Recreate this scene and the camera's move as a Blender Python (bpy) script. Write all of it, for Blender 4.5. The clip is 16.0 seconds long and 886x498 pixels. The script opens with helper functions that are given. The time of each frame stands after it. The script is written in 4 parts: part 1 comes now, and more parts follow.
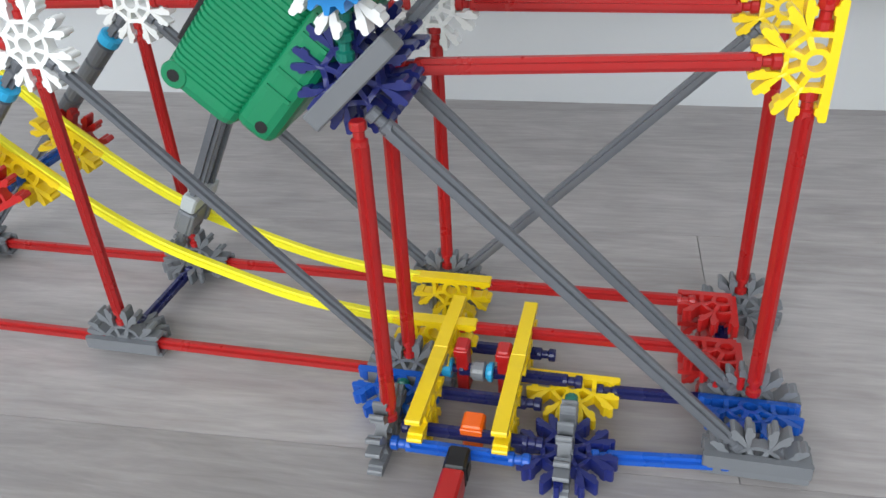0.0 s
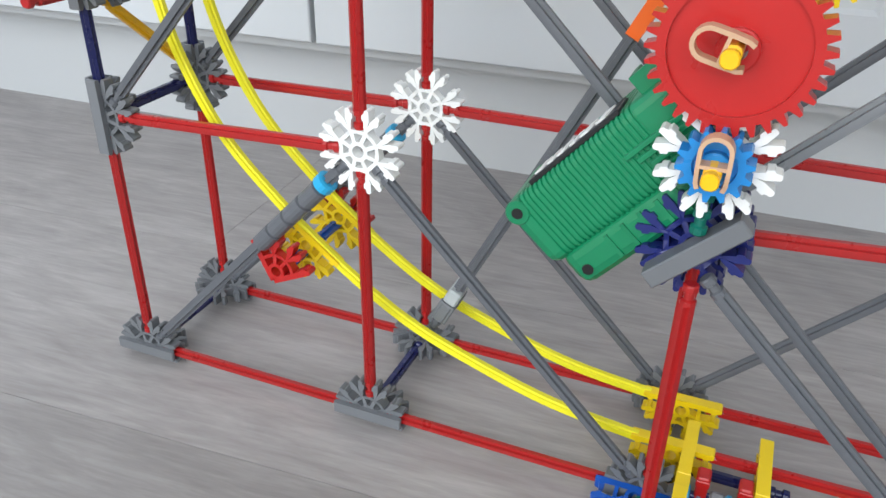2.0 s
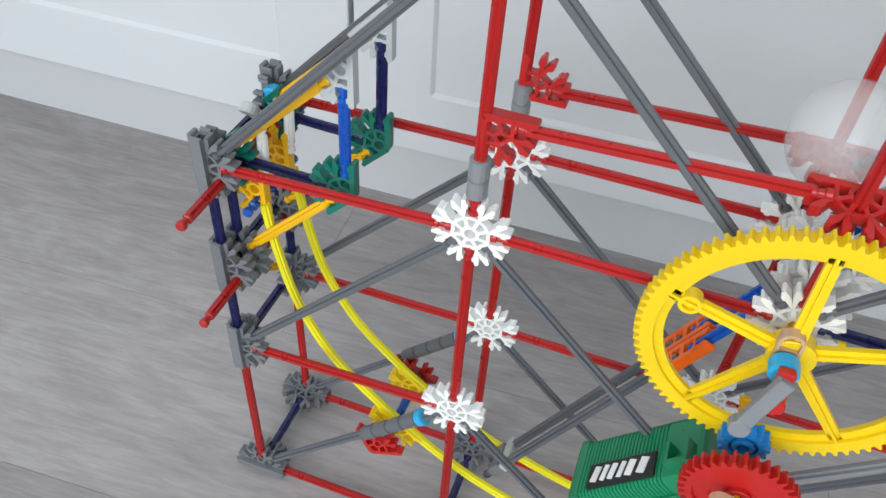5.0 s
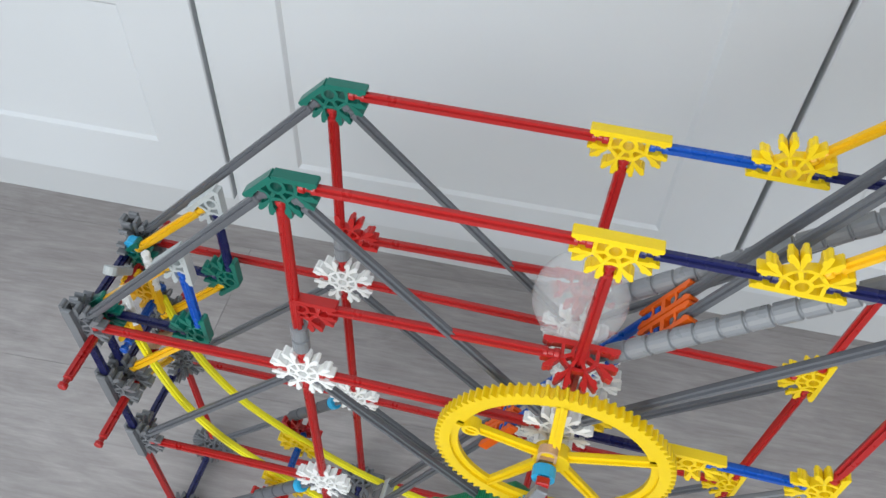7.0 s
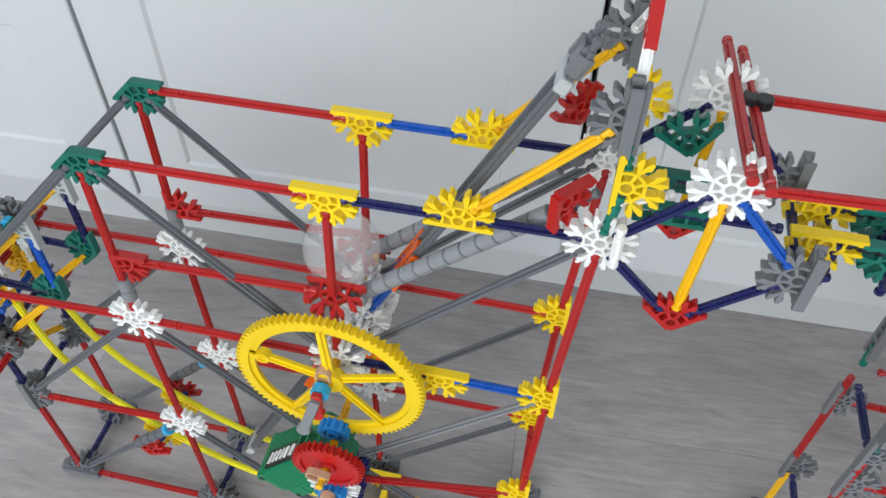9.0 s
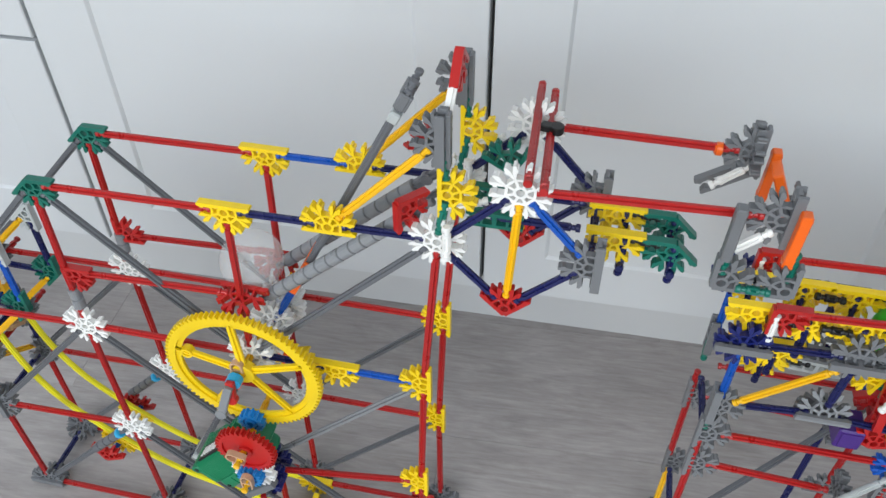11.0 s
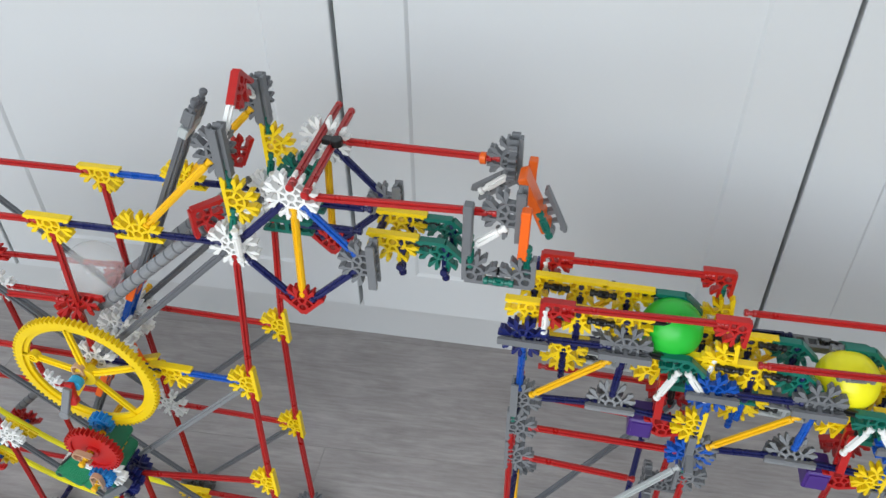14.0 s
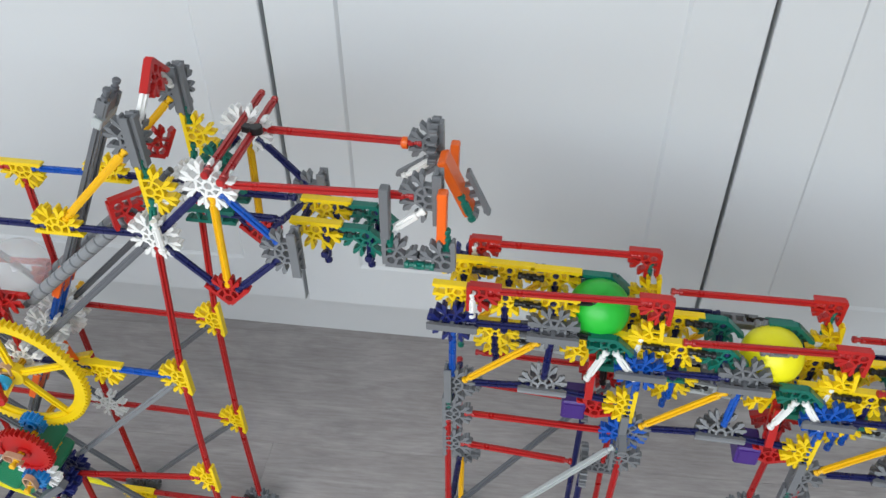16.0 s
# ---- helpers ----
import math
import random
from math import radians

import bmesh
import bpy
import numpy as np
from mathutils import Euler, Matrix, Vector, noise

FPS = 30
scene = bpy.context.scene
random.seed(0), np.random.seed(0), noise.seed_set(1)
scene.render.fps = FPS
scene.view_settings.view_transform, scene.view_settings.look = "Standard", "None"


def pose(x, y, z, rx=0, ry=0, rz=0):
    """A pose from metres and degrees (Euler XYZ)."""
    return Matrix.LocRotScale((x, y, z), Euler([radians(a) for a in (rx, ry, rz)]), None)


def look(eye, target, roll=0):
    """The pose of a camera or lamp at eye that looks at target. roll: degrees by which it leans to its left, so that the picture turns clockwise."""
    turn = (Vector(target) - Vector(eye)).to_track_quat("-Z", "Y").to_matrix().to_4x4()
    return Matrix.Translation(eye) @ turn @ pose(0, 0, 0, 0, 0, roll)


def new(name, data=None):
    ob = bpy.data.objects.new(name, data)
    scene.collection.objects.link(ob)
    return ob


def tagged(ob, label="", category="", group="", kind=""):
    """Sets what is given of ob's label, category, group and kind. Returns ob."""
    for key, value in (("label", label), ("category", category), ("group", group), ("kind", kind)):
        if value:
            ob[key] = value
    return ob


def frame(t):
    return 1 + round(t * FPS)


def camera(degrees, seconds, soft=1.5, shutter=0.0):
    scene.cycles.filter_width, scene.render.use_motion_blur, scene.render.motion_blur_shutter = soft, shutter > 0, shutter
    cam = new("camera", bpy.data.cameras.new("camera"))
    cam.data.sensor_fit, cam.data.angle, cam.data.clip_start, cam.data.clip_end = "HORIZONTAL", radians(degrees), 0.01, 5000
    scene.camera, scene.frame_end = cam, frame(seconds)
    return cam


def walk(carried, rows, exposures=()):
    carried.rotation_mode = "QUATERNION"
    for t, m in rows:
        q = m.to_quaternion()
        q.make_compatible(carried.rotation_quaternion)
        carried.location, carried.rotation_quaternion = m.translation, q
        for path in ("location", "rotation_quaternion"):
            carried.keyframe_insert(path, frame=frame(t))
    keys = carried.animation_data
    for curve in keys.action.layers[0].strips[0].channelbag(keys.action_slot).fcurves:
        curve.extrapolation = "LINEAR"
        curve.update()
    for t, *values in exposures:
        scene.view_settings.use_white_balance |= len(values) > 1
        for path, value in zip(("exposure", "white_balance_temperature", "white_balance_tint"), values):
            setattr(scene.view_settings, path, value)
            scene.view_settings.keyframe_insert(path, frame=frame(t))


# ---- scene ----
cam = camera(58.1, 16.0)

PATH = [
    (0, (0.396, -0.272, 0.244), (-0.061, 1.368, -0.806), -3.7),
    (0.5, (0.38, -0.298, 0.257), (-0.167, 1.343, -0.748), -0.9),
    (1, (0.355, -0.296, 0.269), (-0.261, 1.325, -0.728), -0.4),
    (1.5, (0.335, -0.306, 0.286), (-0.289, 1.321, -0.697), -0.6),
    (2, (0.315, -0.301, 0.293), (-0.344, 1.314, -0.685), 0.9),
    (2.5, (0.279, -0.305, 0.306), (-0.369, 1.321, -0.661), 1.2),
    (3, (0.262, -0.305, 0.351), (-0.422, 1.324, -0.588), 1.0),
    (3.5, (0.245, -0.302, 0.4), (-0.377, 1.315, -0.599), 3.3),
    (3.7, (0.245, -0.302, 0.421), (-0.343, 1.275, -0.66), 3.9),
    (5.8, (0.214, -0.271, 0.656), (-0.172, 1.069, -0.778), 3.1),
    (6, (0.223, -0.27, 0.676), (-0.159, 1.059, -0.768), 2.7),
    (6.5, (0.231, -0.259, 0.702), (-0.099, 1.049, -0.774), 3.2),
    (7, (0.28, -0.238, 0.716), (0.022, 1.052, -0.791), 3.0),
    (7.5, (0.318, -0.226, 0.721), (0.148, 1.042, -0.816), 4.0),
    (8, (0.36, -0.246, 0.736), (0.192, 1.035, -0.79), 2.7),
    (8.5, (0.398, -0.272, 0.761), (0.168, 1.029, -0.74), 1.8),
    (9, (0.442, -0.301, 0.775), (0.169, 1.013, -0.707), 1.1),
    (9.2, (0.457, -0.313, 0.784), (0.178, 1.04, -0.662), 1.4),
    (11.3, (0.578, -0.401, 0.829), (0.252, 1.054, -0.504), -0.2),
    (11.5, (0.594, -0.409, 0.832), (0.27, 1.06, -0.486), 1.3),
    (12, (0.646, -0.417, 0.839), (0.288, 1.041, -0.483), -0.1),
    (12.5, (0.687, -0.422, 0.839), (0.33, 1.059, -0.457), -0.6),
    (13, (0.712, -0.412, 0.84), (0.355, 1.075, -0.448), -0.9),
    (13.5, (0.72, -0.414, 0.842), (0.375, 1.081, -0.441), -1.1),
    (14, (0.721, -0.417, 0.839), (0.388, 1.084, -0.44), -0.9),
    (14.5, (0.727, -0.418, 0.839), (0.398, 1.089, -0.433), -0.9),
    (15, (0.728, -0.42, 0.838), (0.433, 1.1, -0.428), -0.1),
    (15.5, (0.732, -0.42, 0.835), (0.464, 1.098, -0.438), 0.0),
    (16, (0.757, -0.416, 0.83), (0.493, 1.096, -0.452), -0.7),
]
walk(cam, [(t, look(e, g, r)) for t, e, g, r in PATH], [(0, 0.27), (2.0, 0.2), (3.5, 0.12), (7, -0.01), (11, -0.07), (16, -0.08)])

# ---- light ----
world = bpy.data.worlds.new("world")
scene.world = world
world.use_nodes = True
wn = world.node_tree
sky = wn.nodes.new("ShaderNodeTexSky")
sky.sky_type, sky.sun_disc = "NISHITA", False
sky.sun_elevation, sky.sun_rotation = radians(35), radians(200)
wn.links.new(sky.outputs[0], wn.nodes["Background"].inputs[0])
wn.nodes["Background"].inputs[1].default_value = 0.12


def area(name, m, w, h, watts, colour):
    lamp = bpy.data.lights.new(name, "AREA")
    lamp.shape, lamp.size, lamp.size_y, lamp.energy, lamp.color = "RECTANGLE", w, h, watts, colour
    ob = new(name, lamp)
    ob.matrix_world = m
    return ob


# added lamp for an unseen south window, made wide to soften shadows
area("window_light", look((0.15, -2.3, 1.42), (0.15, 0, 0.7)), 3.6, 1.75, 74, (0.88, 0.95, 1.0))
area("side_window_light", look((-1.80, -0.75, 1.45), (0, -0.75, 0.95)), 2.1, 1.4, 7, (0.86, 0.94, 1.0))


# ---- materials ----
def material(name):
    m = bpy.data.materials.new(name)
    m.use_nodes = True
    return m, m.node_tree, m.node_tree.nodes["Principled BSDF"]


def node(nt, kind, **inputs):
    n = nt.nodes.new(kind)
    for key, value in inputs.items():
        n.inputs[key.replace("_", " ")].default_value = value
    return n


def plastic(name, colour, rough=0.34, clear=0.0):
    m, nt, bsdf = material(name)
    info = nt.nodes.new("ShaderNodeObjectInfo")
    co = nt.nodes.new("ShaderNodeTexCoord")
    cloud = node(nt, "ShaderNodeTexNoise", Scale=60.0, Detail=3.0)
    nt.links.new(co.outputs["Object"], cloud.inputs["Vector"])
    hsv = node(nt, "ShaderNodeHueSaturation", Color=(*colour, 1))
    mul = nt.nodes.new("ShaderNodeMath")
    mul.operation = "MULTIPLY_ADD"
    mul.inputs[1].default_value, mul.inputs[2].default_value = 0.16, 0.86
    nt.links.new(info.outputs["Random"], mul.inputs[0])
    add = nt.nodes.new("ShaderNodeMath")
    add.operation = "MULTIPLY_ADD"
    add.inputs[1].default_value = 0.12
    nt.links.new(cloud.outputs["Fac"], add.inputs[0])
    nt.links.new(mul.outputs[0], add.inputs[2])
    nt.links.new(add.outputs[0], hsv.inputs["Value"])
    nt.links.new(hsv.outputs[0], bsdf.inputs["Base Color"])
    grain = node(nt, "ShaderNodeTexNoise", Scale=420.0, Detail=4.0)
    nt.links.new(co.outputs["Object"], grain.inputs["Vector"])
    ramp = nt.nodes.new("ShaderNodeMapRange")
    ramp.inputs["To Min"].default_value, ramp.inputs["To Max"].default_value = rough - 0.14, rough + 0.06
    nt.links.new(cloud.outputs["Fac"], ramp.inputs["Value"])
    nt.links.new(ramp.outputs[0], bsdf.inputs["Roughness"])
    bump = node(nt, "ShaderNodeBump", Strength=0.08, Distance=0.0006)
    nt.links.new(grain.outputs["Fac"], bump.inputs["Height"])
    nt.links.new(bump.outputs[0], bsdf.inputs["Normal"])
    bsdf.inputs["IOR"].default_value = 1.48
    return m


RED = plastic("red_plastic", (0.40, 0.015, 0.015))
REDC = plastic("bright_red_plastic", (0.45, 0.013, 0.012))
GREY = plastic("grey_plastic", (0.116, 0.122, 0.135), 0.36)
GREYC = plastic("connector_grey_plastic", (0.160, 0.167, 0.178), 0.42)
PALE = plastic("pale_grey_plastic", (0.46, 0.49, 0.49), 0.38)
SILVER = plastic("silver_grey_plastic", (0.23, 0.24, 0.255), 0.34)
WHITE = plastic("white_plastic", (0.82, 0.82, 0.80), 0.38)
YELLOW = plastic("yellow_plastic", (0.86, 0.60, 0.008), 0.36)
YROD = plastic("amber_yellow_plastic", (0.85, 0.47, 0.008), 0.36)
LEMON = plastic("lemon_yellow_plastic", (0.84, 0.76, 0.020), 0.36)
NAVY = plastic("navy_plastic", (0.011, 0.014, 0.085), 0.33)
PURPLENAVY = plastic("indigo_plastic", (0.012, 0.019, 0.135), 0.34)
BLUE = plastic("blue_plastic", (0.008, 0.085, 0.42), 0.33)
SKYBLUE = plastic("light_blue_plastic", (0.03, 0.40, 0.70), 0.35)
GREEN = plastic("green_plastic", (0.005, 0.145, 0.105), 0.36)
MOTORGREEN = plastic("motor_green_plastic", (0.006, 0.20, 0.085), 0.36)
ORANGE = plastic("orange_plastic", (0.84, 0.13, 0.008), 0.36)
PURPLE = plastic("purple_plastic", (0.06, 0.022, 0.19), 0.38)
BLACK = plastic("black_plastic", (0.008, 0.008, 0.009), 0.42)
TAN = plastic("tan_plastic", (0.60, 0.38, 0.24), 0.42)
BALLGREEN = plastic("green_ball_plastic", (0.02, 0.50, 0.04), 0.42)
BALLYELLOW = plastic("yellow_ball_plastic", (0.86, 0.80, 0.010), 0.42)


def clear_plastic():
    m, nt, bsdf = material("clear_plastic")
    bsdf.inputs["Base Color"].default_value = (0.86, 0.86, 0.86, 1)
    bsdf.inputs["Roughness"].default_value = 0.16
    see = nt.nodes.new("ShaderNodeBsdfTransparent")
    see.inputs[0].default_value = (0.97, 0.97, 0.97, 1)
    co = nt.nodes.new("ShaderNodeTexCoord")
    haze = node(nt, "ShaderNodeTexNoise", Scale=35.0, Detail=5.0)
    nt.links.new(co.outputs["Object"], haze.inputs["Vector"])
    span = nt.nodes.new("ShaderNodeMapRange")
    span.inputs["To Min"].default_value, span.inputs["To Max"].default_value = 0.16, 0.34
    nt.links.new(haze.outputs["Fac"], span.inputs["Value"])
    mix = nt.nodes.new("ShaderNodeMixShader")
    nt.links.new(span.outputs[0], mix.inputs[0])
    nt.links.new(see.outputs[0], mix.inputs[1])
    nt.links.new(bsdf.outputs[0], mix.inputs[2])
    nt.links.new(mix.outputs[0], nt.nodes["Material Output"].inputs[0])
    return m


CLEAR = clear_plastic()


def painted(name, colour, rough, wave=0.0):
    m, nt, bsdf = material(name)
    co = nt.nodes.new("ShaderNodeTexCoord")
    big = node(nt, "ShaderNodeTexNoise", Scale=2.2, Detail=3.0)
    fine = node(nt, "ShaderNodeTexNoise", Scale=260.0, Detail=3.0)
    for n in (big, fine):
        nt.links.new(co.outputs["Object"], n.inputs["Vector"])
    ramp = nt.nodes.new("ShaderNodeValToRGB")
    ramp.color_ramp.elements[0].position, ramp.color_ramp.elements[1].position = 0.3, 0.7
    ramp.color_ramp.elements[0].color = (*[c * 0.95 for c in colour], 1)
    ramp.color_ramp.elements[1].color = (*colour, 1)
    nt.links.new(big.outputs["Fac"], ramp.inputs[0])
    nt.links.new(ramp.outputs[0], bsdf.inputs["Base Color"])
    bsdf.inputs["Roughness"].default_value = rough
    bump = node(nt, "ShaderNodeBump", Strength=0.05, Distance=0.001)
    nt.links.new(fine.outputs["Fac"], bump.inputs["Height"])
    nt.links.new(bump.outputs[0], bsdf.inputs["Normal"])
    return m


DOORPAINT = painted("white_lacquer", (0.61, 0.63, 0.645), 0.46)
# white board colour darkened: part of the recess's shade is painted in
PLINTHSHADE = painted("plinth_shaded_white", (0.56, 0.57, 0.575), 0.5)
WALLPAINT = painted("wall_paint", (0.62, 0.62, 0.61), 0.8)
# even dark grey that shows only in door gaps and plank joints
DARKGAP = painted("dark_gap", (0.10, 0.10, 0.10), 0.7)


def laminate():
    m, nt, bsdf = material("grey_oak_laminate")
    co = nt.nodes.new("ShaderNodeTexCoord")
    info = nt.nodes.new("ShaderNodeObjectInfo")
    shift = nt.nodes.new("ShaderNodeVectorMath")
    shift.operation = "ADD"
    off = nt.nodes.new("ShaderNodeCombineXYZ")
    tim = nt.nodes.new("ShaderNodeMath")
    tim.operation = "MULTIPLY"
    tim.inputs[1].default_value = 37.0
    nt.links.new(info.outputs["Random"], tim.inputs[0])
    for k in range(3):
        nt.links.new(tim.outputs[0], off.inputs[k])
    nt.links.new(co.outputs["Object"], shift.inputs[0])
    nt.links.new(off.outputs[0], shift.inputs[1])

    def streaks(sx, sy, detail, warp):
        mp = nt.nodes.new("ShaderNodeMapping")
        mp.inputs["Scale"].default_value = (sx, sy, 1)
        nt.links.new(shift.outputs[0], mp.inputs[0])
        n = node(nt, "ShaderNodeTexNoise", Scale=1.0, Detail=detail, Roughness=0.62, Distortion=warp)
        nt.links.new(mp.outputs[0], n.inputs["Vector"])
        return n.outputs["Fac"]

    broad, mid, thin = streaks(3.0, 6, 6, 2.6), streaks(6, 26, 8, 2.8), streaks(26, 260, 4, 0.5)
    ramp = nt.nodes.new("ShaderNodeValToRGB")
    e = ramp.color_ramp.elements
    e[0].position, e[0].color = 0.30, (0.222, 0.202, 0.195, 1)
    e[1].position, e[1].color = 0.70, (0.475, 0.446, 0.436, 1)
    x = e.new(0.5)
    x.color = (0.340, 0.314, 0.305, 1)

    def blend(a, b, f):
        mx = nt.nodes.new("ShaderNodeMix")
        mx.inputs[0].default_value = f
        nt.links.new(a, mx.inputs[2])
        nt.links.new(b, mx.inputs[3])
        return mx.outputs[0]

    fac = blend(blend(broad, mid, 0.52), thin, 0.32)
    nt.links.new(fac, ramp.inputs[0])
    tone = nt.nodes.new("ShaderNodeHueSaturation")
    val = nt.nodes.new("ShaderNodeMapRange")
    val.inputs["To Min"].default_value, val.inputs["To Max"].default_value = 0.88, 1.10
    nt.links.new(info.outputs["Random"], val.inputs["Value"])
    nt.links.new(val.outputs[0], tone.inputs["Value"])
    nt.links.new(ramp.outputs[0], tone.inputs["Color"])
    nt.links.new(tone.outputs[0], bsdf.inputs["Base Color"])
    rg = nt.nodes.new("ShaderNodeMapRange")
    rg.inputs["To Min"].default_value, rg.inputs["To Max"].default_value = 0.36, 0.52
    nt.links.new(mid, rg.inputs["Value"])
    nt.links.new(rg.outputs[0], bsdf.inputs["Roughness"])
    bump = node(nt, "ShaderNodeBump", Strength=0.22, Distance=0.0006)
    nt.links.new(thin, bump.inputs["Height"])
    nt.links.new(bump.outputs[0], bsdf.inputs["Normal"])
    return m


LAMINATE = laminate()


# ---- mesh helpers ----
def finish(bm, name, mat, smooth=False):
    me = bpy.data.meshes.new(name)
    bmesh.ops.recalc_face_normals(bm, faces=bm.faces)
    bm.to_mesh(me)
    bm.free()
    me.materials.append(mat)
    if smooth:
        me.shade_smooth()
    return me


def place(name, me, m, parent=None, label=""):
    ob = new(name, me)
    if parent is not None:
        ob.parent = parent
    ob.matrix_world = m
    if label:
        tagged(ob, label=label)
    return ob


def part(name, bm, mat, parent, label="", m=None, smooth=False):
    """Links a bmesh as one mesh object under a thing or a part."""
    return place(name, finish(bm, name, mat, smooth), m or Matrix(), parent, label)


def box(bm, x0, y0, z0, x1, y1, z1, m=None, bevel=0.0, steps=1):
    made = bmesh.ops.create_cube(bm, size=1.0)["verts"]
    t = Matrix.Translation(((x0 + x1) / 2, (y0 + y1) / 2, (z0 + z1) / 2)) @ Matrix.Diagonal((abs(x1 - x0), abs(y1 - y0), abs(z1 - z0), 1))
    bmesh.ops.transform(bm, matrix=(m @ t) if m else t, verts=made)
    if bevel:
        edges = list({e for v in made for e in v.link_edges})
        bmesh.ops.bevel(bm, geom=edges, offset=bevel, segments=steps, affect="EDGES", profile=0.5)


def lathe(bm, profile, seg=16, m=None, caps=True):
    """Rings (radius, height) turned about z."""
    rings = []
    for r, z in profile:
        ring = [Vector((r * math.cos(2 * math.pi * k / seg), r * math.sin(2 * math.pi * k / seg), z)) for k in range(seg)]
        rings.append([bm.verts.new((m @ v) if m else v) for v in ring])
    for a, b in zip(rings, rings[1:]):
        for k in range(seg):
            bm.faces.new((a[k], a[(k + 1) % seg], b[(k + 1) % seg], b[k]))
    if caps:
        bm.faces.new(rings[0][::-1])
        bm.faces.new(rings[-1])


def along(a, b, spin=0.0):
    """The pose at a whose z points to b."""
    a, b = Vector(a), Vector(b)
    return Matrix.Translation(a) @ (b - a).to_track_quat("Z", "Y").to_matrix().to_4x4() @ Matrix.Rotation(spin, 4, "Z")


# ---- construction kit: rods and connectors, sizes in metres ----
KIT = {}
TRIM = 0.0100


def rod_mesh(mat, length):
    key = ("rod", mat.name, round(length, 3))
    if key in KIT:
        return KIT[key]
    length = key[2]
    cross = []
    for k in range(4):
        c, s = math.cos(k * math.pi / 2), math.sin(k * math.pi / 2)
        for x, y in ((0.0029, -0.0011), (0.0029, 0.0011), (0.0012, 0.0012)):
            cross.append((c * x - s * y, s * x + c * y))

    def ring(r, z):
        return [(r * x / math.hypot(x, y), r * y / math.hypot(x, y), z) for x, y in cross]

    L = length
    stations = [ring(0.0025, 0), ring(0.0030, 0.0006), ring(0.0030, 0.0030), ring(0.0020, 0.0036), ring(0.0020, 0.0062), ring(0.0030, 0.0068), ring(0.0030, 0.0085)]
    stations.append([(x, y, 0.0092) for x, y in cross])
    stations.append([(x, y, L - 0.0092) for x, y in cross])
    for z, r in ((0.0085, 0.0030), (0.0068, 0.0030), (0.0062, 0.0020), (0.0036, 0.0020), (0.0030, 0.0030), (0.0006, 0.0030), (0, 0.0025)):
        stations.append(ring(r, L - z))
    verts = [v for s in stations for v in s]
    faces = [(12 * i + k, 12 * i + (k + 1) % 12, 12 * i + 12 + (k + 1) % 12, 12 * i + 12 + k) for i in range(len(stations) - 1) for k in range(12)]
    faces += [tuple(range(11, -1, -1)), tuple(range(len(verts) - 12, len(verts)))]
    me = bpy.data.meshes.new("rod")
    me.from_pydata(verts, [], faces)
    me.materials.append(mat)
    KIT[key] = me
    return me


def rod(thing, a, b, mat, label="", trim=TRIM, name="rod"):
    """A ribbed rod between the centres a and b of two connectors."""
    a, b = Vector(a), Vector(b)
    n = (b - a).normalized()
    a, b = a + n * trim, b - n * trim
    return place(name, rod_mesh(mat, (b - a).length), along(a, b, math.pi / 4 if abs(n.z) > 0.9 else 0.0), thing, label)


def moulded(bm, cells, heights, thick):
    """Thickens flat cells that share their corners into one moulded piece; heights holds each corner's share of the thickness."""
    pool, count = {}, {}

    def corner(p, side):
        key = (round(p[0] * 2e5), round(p[1] * 2e5), side)
        if key not in pool:
            pool[key] = bm.verts.new((p[0], p[1], side * thick * heights.get(key[:2], 1.0)))
        return pool[key]

    for cell in cells:
        bm.faces.new([corner(p, 1) for p in cell])
        bm.faces.new([corner(p, -1) for p in reversed(cell)])
        for p, q in zip(cell, cell[1:] + cell[:1]):
            key = frozenset((round(v[0] * 2e5), round(v[1] * 2e5)) for v in (p, q))
            count.setdefault(key, []).append((p, q))
    for rims in count.values():
        if len(rims) == 1:
            p, q = rims[0]
            bm.faces.new([corner(p, 1), corner(p, -1), corner(q, -1), corner(q, 1)])


